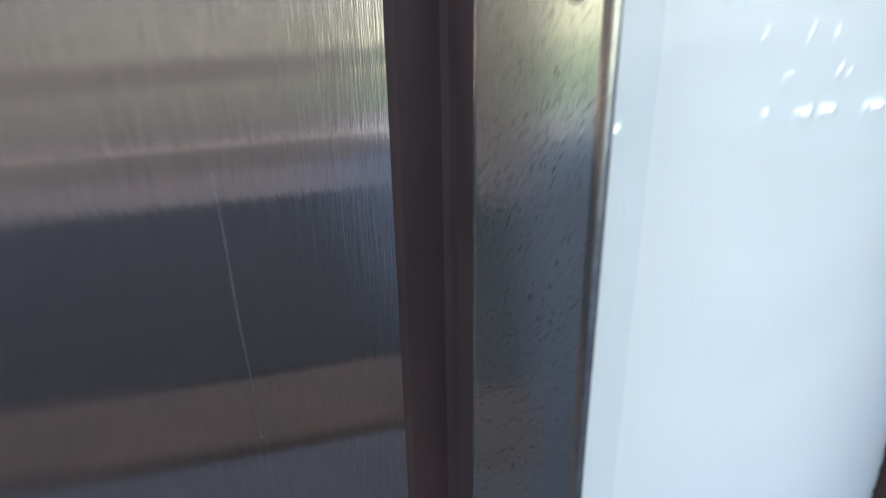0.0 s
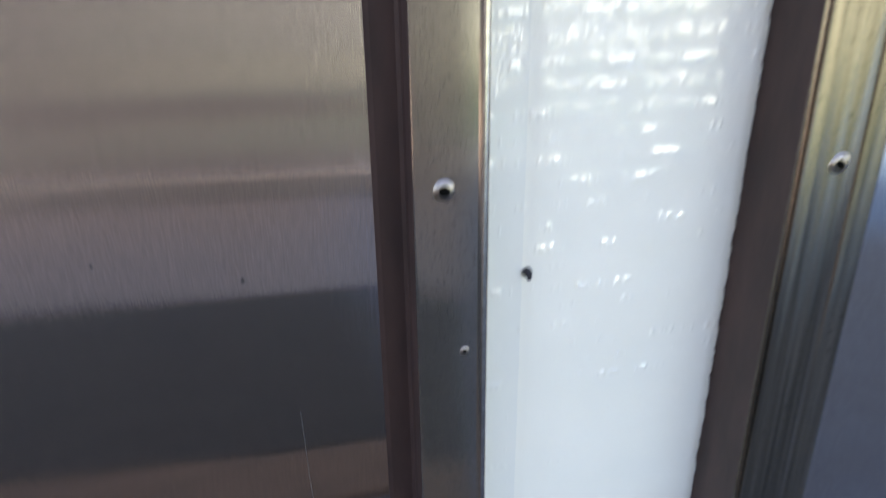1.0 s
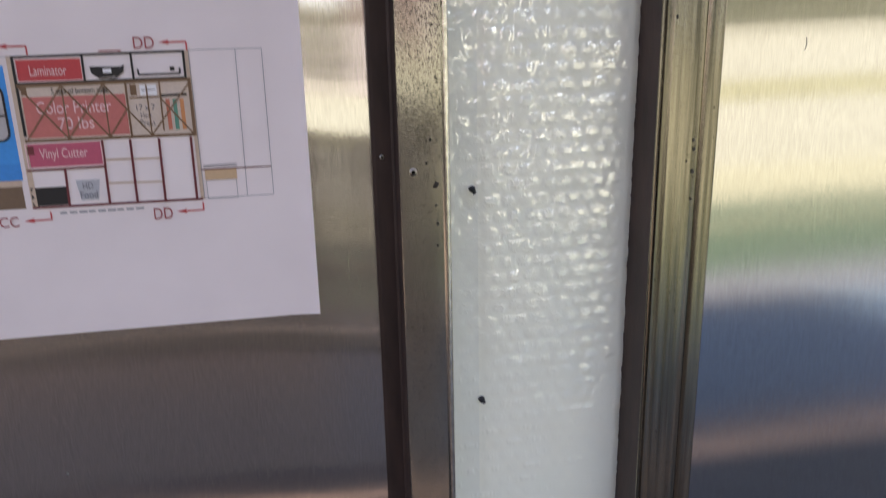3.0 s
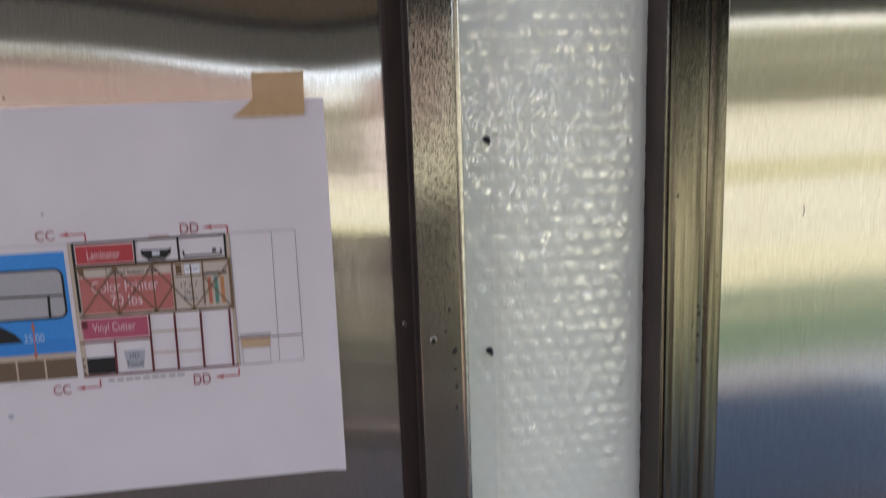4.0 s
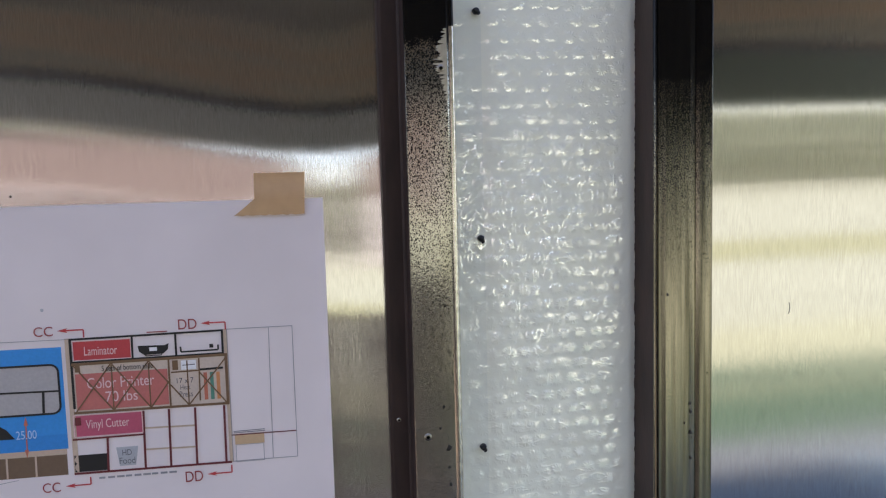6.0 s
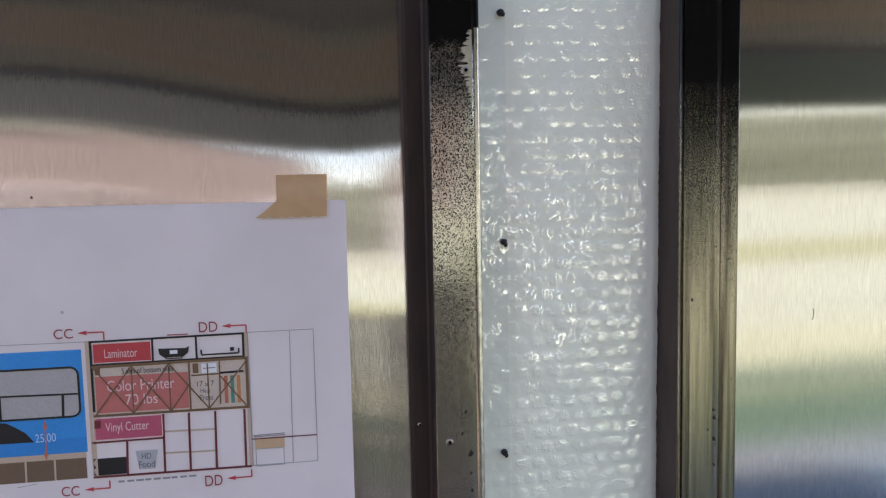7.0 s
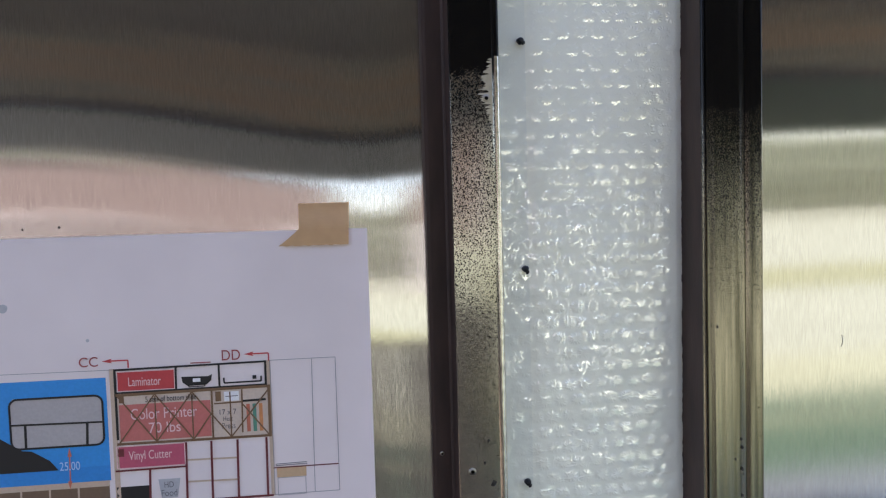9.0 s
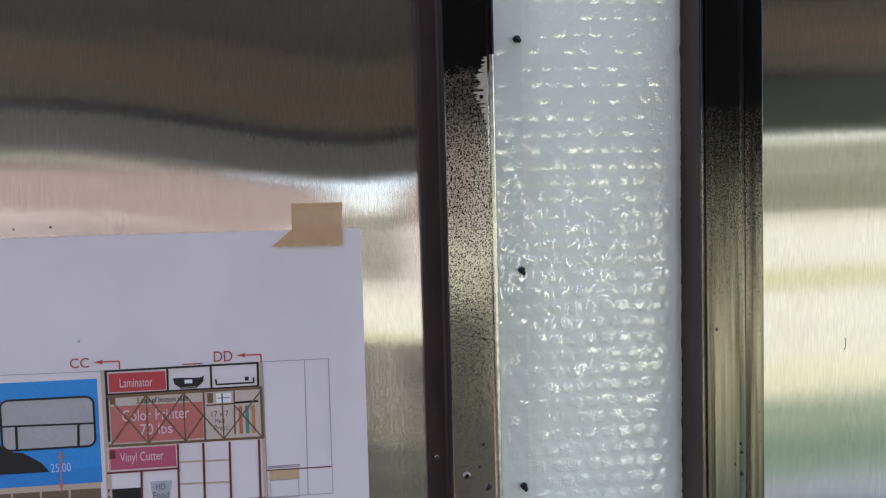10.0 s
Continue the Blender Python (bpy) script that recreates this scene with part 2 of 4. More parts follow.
# carried up to 3.4 m, out of view, to keep the sun off the floor
wall = link("wall_back", box(-3.2, 0.02, 0.0, 3.2, 0.12, 3.4), PLY)
tagged(wall, "dark wall carcass behind the steel panels, raised to block sun", "wall", kind="structure")


def steel_panel(x0, x1, f, label):
    e = empty("steel_panel", (x0, 0.0, Z_LOW), label, "wall panel", "steel wall panels")
    bm = sheet(90, 110, lambda u, v: (x0 + (x1 - x0) * u, f(x0 + (x1 - x0) * u, Z_LOW + (Z_TOP - Z_LOW) * v), Z_LOW + (Z_TOP - Z_LOW) * v), 0.0012)
    part("face_sheet", bm, STEEL, e, smooth=False)
    return e


def smooth_front(ob):
    ob.data.polygons.foreach_set("use_smooth", [True] * len(ob.data.polygons))
    ob.data.set_sharp_from_angle(angle=radians(30))


left_panel = steel_panel(-1.05, 0.040, buckle, "vertically brushed stainless steel sheet, slightly buckled, paper taped to it")
right_panel = steel_panel(0.214, 1.25, buckle_right, "flat vertically brushed stainless steel sheet beside the fluted post")
for _p in (left_panel, right_panel):
    smooth_front(_p.children[0])


def arc(cx, cy, r, a0, a1, n):
    return [(cx + r * math.cos(radians(a0 + (a1 - a0) * i / n)), cy + r * math.sin(radians(a0 + (a1 - a0) * i / n))) for i in range(n + 1)]


# left post: flange on the panel, side, face with a rolled inner edge
post_left = empty("left_post", (0.06, 0, Z_LOW), "speckled grey steel post with a rolled bright edge and rivets", "post", "wall posts")
side_pts = [(FLANGE, 0.0060), (FLANGE + 0.0003, 0.0004), (FLANGE + 0.0022, -0.0003), (X_L1 - 0.0020, -0.0006), (X_L1 - 0.0006, -0.0014), (X_L1 - 0.0002, -0.005), (X_L1, Y_L + 0.0010), (X_L1 + 0.002, Y_L + 0.0012), (X_L1 + 0.002, 0.012), (FLANGE, 0.012)]
part("flange", extrude_profile(side_pts, Z_LOW, Z_TOP, 1), BROWN, post_left, "dark brown painted flange and flank")
face_pts = [(X_L1, Y_L + 0.0011), (X_L1 + 0.0004, Y_L + 0.0003), (X_L1 + 0.0012, Y_L), (X_L2 - 0.0042, Y_L)]
face_pts += arc(X_L2 - 0.0022, Y_L + 0.0012, 0.0022, 236, 360, 9)[1:]
face_pts += [(X_L2, 0.010), (X_L2 - 0.0012, 0.010), (X_L2 - 0.0014, Y_L + 0.0045), (X_L1 + 0.0002, Y_L + 0.0042)]
ob = part("post_face", extrude_profile(face_pts, Z_LOW, Z_TOP, 1), POST_L, post_left, "speckled coated steel face")
ob.data.polygons.foreach_set("use_smooth", [True] * len(ob.data.polygons))
ob.data.set_sharp_from_angle(angle=radians(32))

_e = arc(X_L2 - 0.0022, Y_L + 0.0012, 0.00232, 250, 350, 9)
ob = part("rolled_edge", extrude_profile(_e + [(X_L2 - 0.0008, Y_L + 0.0012)], Z_LOW, 1.690, 1), plain("worn_bright_edge", (0.66, 0.64, 0.58), 0.24, 1.0, 0.25, 300), post_left, "rolled edge worn to bright steel")
ob.data.polygons.foreach_set("use_smooth", [True] * len(ob.data.polygons))
ob.data.set_sharp_from_angle(angle=radians(32))

# right post: dark flank, fluted face, groove, rounded outer bead
post_right = empty("right_post", (0.2, 0, Z_LOW), "fluted rolled steel post with dark groove, streaked and pitted", "post", "wall posts")
part("flank", extrude_profile([(X_R1 + 0.0008, 0.012), (X_R1 + 0.0004, 0.002), (X_R1, Y_R + 0.0016), (X_R1 + 0.001, Y_R + 0.0012), (X_R1 + 0.003, Y_R + 0.003), (X_R1 + 0.003, 0.012)], Z_LOW, Z_TOP, 1, LEAN), BROWN, post_right, "dark brown flank of the post")
flute = [(X_R1, Y_R + 0.0017), (X_R1 + 0.0003, Y_R + 0.0005), (X_R1 + 0.0011, Y_R), (X_R1 + 0.0019, Y_R + 0.0006), (X_R1 + 0.0024, Y_R + 0.0014), (X_R1 + 0.0030, Y_R + 0.0007)]
for k in range(1, 24):
    u = k / 24
    flute.append((X_R1 + 0.0030 + 0.0215 * u, Y_R + 0.0004 + 0.00010 * math.sin(u * 21) + 0.00004 * math.sin(u * 47 + 1) + 0.0006 * (2 * u - 1) ** 4))
gx = X_R1 + 0.0250
flute += [(gx, Y_R + 0.0012), (gx + 0.0010, Y_R + 0.0030), (gx + 0.0018, Y_R + 0.0034), (gx + 0.0024, Y_R + 0.0031), (gx + 0.0032, Y_R + 0.0029)]
flute += [(X_R2 - 0.0046, Y_R + 0.0022), (X_R2 - 0.0040, Y_R + 0.0024), (X_R2 - 0.0014, Y_R + 0.0013), (X_R2 - 0.0005, Y_R + 0.0016), (X_R2, Y_R + 0.0026)]
flute += [(X_R2, 0.008), (X_R1 + 0.001, 0.008), (X_R1 + 0.001, Y_R + 0.003)]
ob = part("post_face", extrude_profile(flute, Z_LOW, Z_TOP, 1, LEAN), POST_R, post_right, "streaked rolled steel face")
ob.data.polygons.foreach_set("use_smooth", [True] * len(ob.data.polygons))
ob.data.set_sharp_from_angle(angle=radians(50))

# ---------------------------------------------------------------- woven, film-wrapped insulation strip between the posts
strip = empty("insulation_strip", (0.13, 0.003, Z_LOW), "white woven insulation under glossy wrinkled film, screwed between posts", "insulation")
CELL_W, CELL_H = 0.0099, 0.00915


def hashed(i, j, k):
    """A random value from 0 to 1 for whole numbers i, j."""
    n = (i.astype(np.int64) * 374761393 + j.astype(np.int64) * 668265263 + k * 974634721) & 0xFFFFFFFF
    n = ((n ^ (n >> 13)) * 1274126177) & 0xFFFFFFFF
    n = ((n ^ (n >> 16)) * 2246822519) & 0xFFFFFFFF
    return ((n ^ (n >> 15)) & 0xFFFF) / 65535.0


def grad(x, y, k):
    """Smooth gradient noise, about -0.7 to 0.7."""
    i, j = np.floor(x), np.floor(y)
    u, v = x - i, y - j

    def corner(a, b):
        t = 2 * np.pi * hashed(i + a, j + b, k)
        return np.cos(t) * (u - a) + np.sin(t) * (v - b)

    su, sv = u * u * u * (u * (u * 6 - 15) + 10), v * v * v * (v * (v * 6 - 15) + 10)
    lo = corner(0, 0) * (1 - su) + corner(1, 0) * su
    hi = corner(0, 1) * (1 - su) + corner(1, 1) * su
    return lo * (1 - sv) + hi * sv


def ramp01(x, a, b):
    t = np.clip((x - a) / (b - a), 0, 1)
    return t * t * (3 - 2 * t)


def film_relief(x, z):
    """Height towards the room and a gloss mask for the glints: collapsed bubbles in brick rows, radial folds, loose
    wrinkles.
    """
    zz = z + 0.0005 * grad(x * 60, z * 40, 1)
    j = np.floor(zz / CELL_H)
    v = zz / CELL_H - j
    xx = x + 0.5 * CELL_W * (j % 2) + 0.0009 * grad(x * 55, j * 1.7, 2)
    i = np.floor(xx / CELL_W)
    u = xx / CELL_W - i
    a, b, c, d, e = (hashed(i, j, k) for k in (11, 12, 13, 14, 15))
    bonded = ramp01(z, 1.16, 1.42)
    right = ramp01(x, 0.125, 0.150) * ramp01(z, 1.62, 1.53)
    high = ramp01(z, 1.585, 1.665)
    # collapsed bubble with folds that run in from its rim
    p, q = (u - 0.5 - 0.14 * (b - 0.5)) * 2, (v - 0.48 - 0.10 * (c - 0.5)) * 2
    r = (np.abs(p) ** 2.6 + np.abs(q * 1.08) ** 2.6) ** (1 / 2.6)
    phi = np.arctan2(q, p)
    dome = 1 - ramp01(r, 0.30, 0.98)
    folds = grad(phi * (2.0 + 1.6 * d) + 20 * a, r * 1.6 + 9 * e, 3)
    fine = grad(phi * 4.6 + 31 * c, r * 2.5 + 5 * b, 4)
    rim = np.exp(-((r - 0.66) / 0.27) ** 2)
    puff = 0.45 + 0.75 * a
    h = 0.00028 * puff * dome * (1 + 0.5 * folds * rim * 2) + 0.00013 * rim * fine * (0.5 + 1.2 * high)
    # loose wrinkles, upright in the middle of the strip, and short flat ones
    wx, wz = x + 0.0016 * grad(x * 170, z * 170, 5), z + 0.0016 * grad(x * 170, z * 170, 6)
    n1 = grad(wx * 250, wz * 105 + 7 * b, 7)
    n2 = grad(wx * 140, wz * 300, 8)
    live = np.clip(1.6 * grad(x * 120, z * 150, 9) + 0.50, 0, 1) * (1 - 0.7 * right) * (1 - 0.6 * high)
    w1 = np.exp(-(n1 / 0.105) ** 2) * live
    line1 = np.exp(-(n1 / 0.05) ** 2) * live
    live2 = np.clip(2.2 * grad(x * 90 + 4, z * 130, 10) - 0.05 + 0.3 * ramp01(z, 1.53, 1.42), 0, 1)
    w2 = np.exp(-(n2 / 0.11) ** 2) * live2
    line2 = np.exp(-(n2 / 0.055) ** 2) * live2
    threads = np.exp(-(fine / 0.10) ** 2)
    arc_ = np.exp(-((r - 0.74 - 0.35 * folds) / 0.055) ** 2) * ramp01(np.cos(phi - 6.283 * a), 0.1, 0.7) * ramp01(c, 0.15, 0.6)
    seam = np.exp(-((np.minimum(v, 1 - v)) / 0.10) ** 2)
    inside = 1 - 0.75 * seam
    h = h + (0.00005 * w1 + (0.00005 + 0.00008 * ramp01(z, 1.53, 1.42)) * w2) * inside
    lower = np.exp(-((q + 0.60) / 0.34) ** 2) * np.exp(-(p / 0.62) ** 4)
    tri = lower * high * np.clip(1.9 * d - 0.45, 0, 1) * (0.40 + 0.9 * threads)
    pad = np.exp(-(p / 0.66) ** 4 - ((q - 0.02) / 0.40) ** 4) * right * np.clip(1.7 * e - 0.05, 0, 1) * (0.30 + 0.9 * threads)
    # gloss mask drawn finer than the relief, to place thin bright glints
    lift = np.clip(1.1 * line1 * inside + 0.9 * line2 * inside + tri + 0.75 * pad + 0.8 * arc_, 0, 1)
    edge = (0.25 + 0.75 * ramp01(x, 0.086, 0.104)) * (0.15 + 0.85 * ramp01(X_R1 - x, 0.002, 0.010))
    lap = 1 - ramp01(x, 0.088, 0.098)
    lift = lift * np.maximum(edge, lap * ramp01(x, X_L2, X_L2 + 0.004))
    # lower down the film lies flat, with short runs of blisters along single rows
    run = np.clip(4 * grad(x * 75, j * 1.37, 20) + 2.2 * grad(x * 420, z * 140, 21) - 1.15 + 0.75 * ramp01(z, 1.12, 1.30), 0, 1) * np.exp(-((v - 0.5) / 0.17) ** 2) * ramp01(z, 1.04, 1.14)
    lift = lift * bonded + 0.8 * run * (1 - bonded)
    h = h * (0.18 + 0.82 * bonded) * (0.3 + 0.7 * edge) + 0.00045 * run * (1 - bonded)
    return h, lift


def film_mesh():
    """The strip's face, finer where the film is loose."""
    us = np.linspace(0, 1, 441)
    zs = np.concatenate([np.linspace(0.94, 1.36, 460, endpoint=False), np.linspace(1.36, 1.745, 1500, endpoint=False), np.linspace(1.745, 1.83, 60)])
    ragged = 0.0009 * grad(zs * 130, zs * 0, 30) + 0.0006 * grad(zs * 420, zs * 0, 31)
    x1 = X_R1 + 0.0004 + ragged
    x = X_L2 - 0.0008 + np.outer(us, x1 - X_L2 + 0.0008)
    z = np.broadcast_to(zs, x.shape)
    h, lift = film_relief(x, z)
    tuck = 0.0010 * np.clip((us - 0.955) / 0.045, 0, None)[:, None] ** 2
    step = -0.0006 / (1 + np.exp(-(x - 0.0945) / 0.0014))
    y = 0.0030 + step + tuck - 0.0006 * grad(x * 45, z * 45, 32) - h
    nx, nz = x.shape
    k = np.arange((nx - 1) * nz).reshape(nx - 1, nz)[:, :-1].ravel()
    quads = np.stack([k, k + nz, k + nz + 1, k + 1], 1)
    me = bpy.data.meshes.new("film_face")
    me.from_pydata(np.stack([x, y, z], -1).reshape(-1, 3).tolist(), [], quads.tolist())
    me.materials.append(FOAM)
    me.materials.append(LAP)
    me.polygons.foreach_set("use_smooth", [True] * len(me.polygons))
    me.polygons.foreach_set("material_index", np.repeat((np.arange(nx - 1) < int(nx * 0.178)).astype(np.int32), nz - 1))
    me.attributes.new("glint_gloss", "FLOAT", "POINT").data.foreach_set("value", lift.ravel().astype(np.float32))
    ob = new("film_face", me)
    ob.parent = strip
    ob.matrix_parent_inverse = Matrix.Translation(-strip.location)
    return tagged(ob, "clear wrinkled film over rows of collapsed white bubbles")


film_mesh()
part("backing_board", box(X_L2 - 0.001, 0.0062, 0.94, X_R1 + 0.001, 0.0195, 1.83), plain("white_foam", (0.8, 0.8, 0.8), 0.8), strip, "white foam backing board")


# ---------------------------------------------------------------- screws and rivets
def screw(x, z, turn):
    """A small dark pan-head screw, its torn burr on one side."""
    e = empty("screw", (x, 0.002, z), "small blackened screw head through the white film", "screw", "screws along the film")
    bm = bmesh.new()
    prof = [(0.0, -0.0022), (0.0009, -0.0021), (0.0016, -0.0016), (0.0019, -0.0006), (0.0020, 0.0012)]
    ring = []
    for r, y in prof:
        ring.append([bm.verts.new((x + r * math.cos(a) * (1 + 0.14 * math.sin(3 * a + turn)), 0.0014 + y, z + r * math.sin(a))) for a in [2 * math.pi * k / 14 for k in range(14)]] if r else [bm.verts.new((x, 0.0014 + y, z))])
    for k in range(14):
        bm.faces.new((ring[0][0], ring[1][(k + 1) % 14], ring[1][k]))
        for a, b in zip(ring[1:], ring[2:]):
            bm.faces.new((a[k], a[(k + 1) % 14], b[(k + 1) % 14], b[k]))
    part("head", bm, SCREW, e, smooth=True)
    burr = bmesh.new()
    bmesh.ops.create_icosphere(burr, subdivisions=2, radius=0.0011)
    for v in burr.verts:
        v.co = Vector((v.co.x * 1.0, v.co.y * 0.7, v.co.z * 1.25)) * (1 + 0.35 * noise.noise(v.co * 1400 + Vector((turn, 0, 0))))
        v.co += Vector((x + 0.0017 * math.cos(turn), 0.0004, z + 0.0017 * math.sin(turn)))
    part("burr", burr, SCREW, e, "torn dark film burr")
    return e


for _x, _z, _t in ((0.0889, 1.7018, 5.6), (0.0895, 1.5736, 5.2), (0.0885, 1.4492, 5.3), (0.0932, 1.3177, 5.5), (0.0937, 1.1844, 5.0)):
    screw(_x, _z, _t)


def rivet(x, y, z, r=0.0033, mat=None, label="domed steel rivet with a dark hollow centre on the post"):
    e = empty("rivet", (x, y, z), label, "rivet", "rivets in the posts")
    bm = bmesh.new()
    prof = [(0.30, -0.42), (0.42, -0.50), (0.62, -0.47), (0.84, -0.30), (1.0, -0.05), (1.03, 0.10)]
    rings = [[bm.verts.new((x + r * q * math.cos(2 * math.pi * k / 20), y + r * d * 0.5, z + r * q * math.sin(2 * math.pi * k / 20))) for k in range(20)] for q, d in prof]
    for a, b in zip(rings, rings[1:]):
        for k in range(20):
            bm.faces.new((a[k], a[(k + 1) % 20], b[(k + 1) % 20], b[k]))
    part("head", bm, mat or RIVET, e, smooth=True)
    # flat black disc in front of the head paints the shade of the hollow
    hole = bmesh.new()
    c = [hole.verts.new((x + r * 0.52 * math.cos(2 * math.pi * k / 16), y - r * 0.60 * 0.5, z + r * 0.52 * math.sin(2 * math.pi * k / 16))) for k in range(16)]
    hole.faces.new(c[::-1])
    part("socket", hole, DARKHOLE, e, "flat black disc for the shade in the rivet hollow")
    return e


rivet(0.0564, Y_L, 1.2302, 0.0039)
rivet(0.0637, Y_L, 1.1634, 0.0018)
rivet(0.0530, Y_L, 1.4645, 0.0021, RIVET, "small dull steel blind rivet on the speckled post")
rivet(0.0653, Y_L, 1.6680, 0.0020, RIVET, "small dull steel blind rivet on the scraped patch")
rivet(0.2005, Y_R + 0.0004 + LEAN * (1.2322 - 1.56), 1.2322, 0.0040)
rivet(0.0385, -0.0004, 1.4703, 0.0013)


def scrape():
    """Bare patch on the left post where the coating is torn off in ragged strokes."""
    bm = bmesh.new()
    rows, rr = 70, random.Random(3)
    pts_l, pts_r = [], []
    for k in range(rows + 1):
        z = 1.651 + 0.038 * k / rows
        w = 0.0085 * (0.25 + 0.75 * math.exp(-((k / rows - 0.55) / 0.3) ** 2))
        pts_l.append(bm.verts.new((X_L2 - 0.0040 - w * rr.uniform(0.15, 1.0), Y_L - 0.00006, z)))
        pts_r.append(bm.verts.new((X_L2 - 0.0036, Y_L - 0.00006, z)))
    for k in range(rows):
        bm.faces.new((pts_l[k], pts_r[k], pts_r[k + 1], pts_l[k + 1]))
    part("bare_patch", bm, BARE, post_left, "scraped bright bare metal patch")


scrape()

# ---------------------------------------------------------------- the taped drawing
P_W, P_H, P_TOP = 0.2794, 0.2159, 1.600


def paper_y(x, z):
    lift = 0.0020 * math.exp(-((x - 0.002) / 0.009) ** 2)
    return -0.0002 - lift - 0.0002 * math.sin(x * 30) * math.sin((z - 1.4) * 18)


paper = empty("paper_sheet", (-P_W / 2, -0.001, P_TOP - P_H), "white landscape sheet with a coloured cabinet plan, taped to steel", "paper")
part("sheet", sheet(140, 60, lambda u, v: (-P_W + P_W * u, paper_y(-P_W + P_W * u, P_TOP - P_H + P_H * v), P_TOP - P_H + P_H * v), 0.00012), PAPER, paper, smooth=False)
smooth_front(paper.children[0])


def on_paper(x, z, layer):
    """Millimetres from the sheet's upper right corner to the world, a hair proud of the paper."""
    wx, wz = x / 1000, P_TOP + z / 1000
    return Vector((wx, paper_y(wx, wz) - 0.00010 * (layer + 0.5), wz))


def patch(name, x0, z0, x1, z1, color, layer=1):
    nx, nz = max(1, int(abs(x1 - x0) / 4)), max(1, int(abs(z1 - z0) / 4))
    return part(name, sheet(nx, nz, lambda u, v: on_paper(x0 + (x1 - x0) * u, z1 + (z0 - z1) * v, layer)), ink(color, None), paper)


def stroke(name, pts, w, color, layer=3):
    bm = bmesh.new()
    for (xa, za), (xb, zb) in zip(pts, pts[1:]):
        d = Vector((xb - xa, zb - za))
        n = Vector((-d.y, d.x)).normalized() * w / 2
        k = max(1, int(d.length / 8))
        prev = None
        for i in range(k + 1):
            c = Vector((xa, za)) + d * i / k
            pair = [bm.verts.new(on_paper(c.x + n.x, c.y + n.y, layer)), bm.verts.new(on_paper(c.x - n.x, c.y - n.y, layer))]
            if prev:
                bm.faces.new((prev[0], prev[1], pair[1], pair[0]))
            prev = pair
    return part(name, bm, ink(color, None), paper)


def shape(name, pts, color, layer=2):
    bm = bmesh.new()
    bm.faces.new([bm.verts.new(on_paper(x, z, layer)) for x, z in pts])
    bmesh.ops.triangulate(bm, faces=bm.faces[:])
    return part(name, bm, ink(color, None), paper)


def frame_line(name, x0, z0, x1, z1, w, color, layer=3, radius=0.0):
    if radius:
        pts = []
        for cx, cz, a in ((x1 - radius, z0 - radius, 90), (x1 - radius, z1 + radius, 0), (x0 + radius, z1 + radius, -90), (x0 + radius, z0 - radius, -180)):
            pts += [(cx + radius * math.cos(radians(a - 90 * k / 5)), cz + radius * math.sin(radians(a - 90 * k / 5))) for k in range(6)]
        return stroke(name, pts + pts[:1], w, color, layer)
    return stroke(name, [(x0, z0), (x1, z0), (x1, z1), (x0, z1), (x0, z0)], w, color, layer)


def words(text, x0, z0, x1, z1, color, layer=5):
    """Lettering that fills the box from (x0, z0), upper left, to (x1, z1), lower right."""
    cu = bpy.data.curves.new("lettering", "FONT")
    cu.body = text
    tmp = new("lettering_source", cu)
    bpy.context.view_layer.update()
    me = bpy.data.meshes.new_from_object(tmp.evaluated_get(bpy.context.evaluated_depsgraph_get()))
    bpy.data.objects.remove(tmp)
    co = [v.co.copy() for v in me.vertices]
    ax, bx = min(c.x for c in co), max(c.x for c in co)
    ay, by = min(c.y for c in co), max(c.y for c in co)
    for v in me.vertices:
        v.co = on_paper(x0 + (v.co.x - ax) / (bx - ax) * (x1 - x0), z1 + (v.co.y - ay) / (by - ay) * (z0 - z1), layer)
    me.materials.clear()
    me.materials.append(ink(color, None))
    ob = new("lettering", me)
    ob.parent = paper
    ob.matrix_parent_inverse = Matrix.Translation(-paper.location)
    return tagged(ob, "printed word " + text.lower() if text.isalpha() else "")


def arrow(name, tip, corner, end, color="red"):
    stroke(name, [(tip[0] + 3, tip[1]), corner, end], 0.75, color, 3)
    shape("arrowhead", [tip, (tip[0] + 5.2, tip[1] + 1.25), (tip[0] + 4.2, tip[1]), (tip[0] + 5.2, tip[1] - 1.25)], color, 4)


# section marks
words("CC", -154.6, -64.2, -145.0, -69.4, "dark_red")
arrow("section_mark", (-143.0, -66.8), (-129.7, -66.8), (-129.7, -71.0))
words("DD", -80.8, -64.0, -71.1, -69.6, "dark_red")
arrow("section_mark", (-69.1, -66.8), (-56.0, -66.8), (-56.0, -71.0))
words("CC", -156.1, -150.0, -147.0, -155.4, "dark_red")
arrow("section_mark", (-144.5, -152.6), (-131.4, -152.6), (-131.4, -148.5))
words("DD", -81.6, -150.0, -72.3, -156.0, "dark_red")
arrow("section_mark", (-70.0, -152.5), (-56.5, -152.5), (-56.5, -148.4))
# blue vehicle side with a window
stroke("thin_line", [(-205, -71.2), (-137.8, -71.7)], 0.3, "thin")
patch("blue_panel", -214, -75.6, -141.6, -131.6, "blue", 1)
patch("deep_blue_band", -214, -123.4, -141.8, -131.6, "deep_blue", 2)
shape("window_glass", [(-189, -84.6), (-146.4, -85.6), (-143.8, -88.4), (-144.6, -109), (-147.2, -111.6), (-188.5, -111.8), (-191, -109.5), (-191, -87)], "grey", 2)
frame_line("window_outline", -190.8, -84.9, -143.9, -111.6, 1.1, "black", 4, 4.0)
stroke("window_bar", [(-190.5, -98.6), (-144.4, -99.4)], 1.0, "black", 4)
stroke("window_bar", [(-183.4, -99), (-183.6, -111.3)], 1.3, "black", 4)
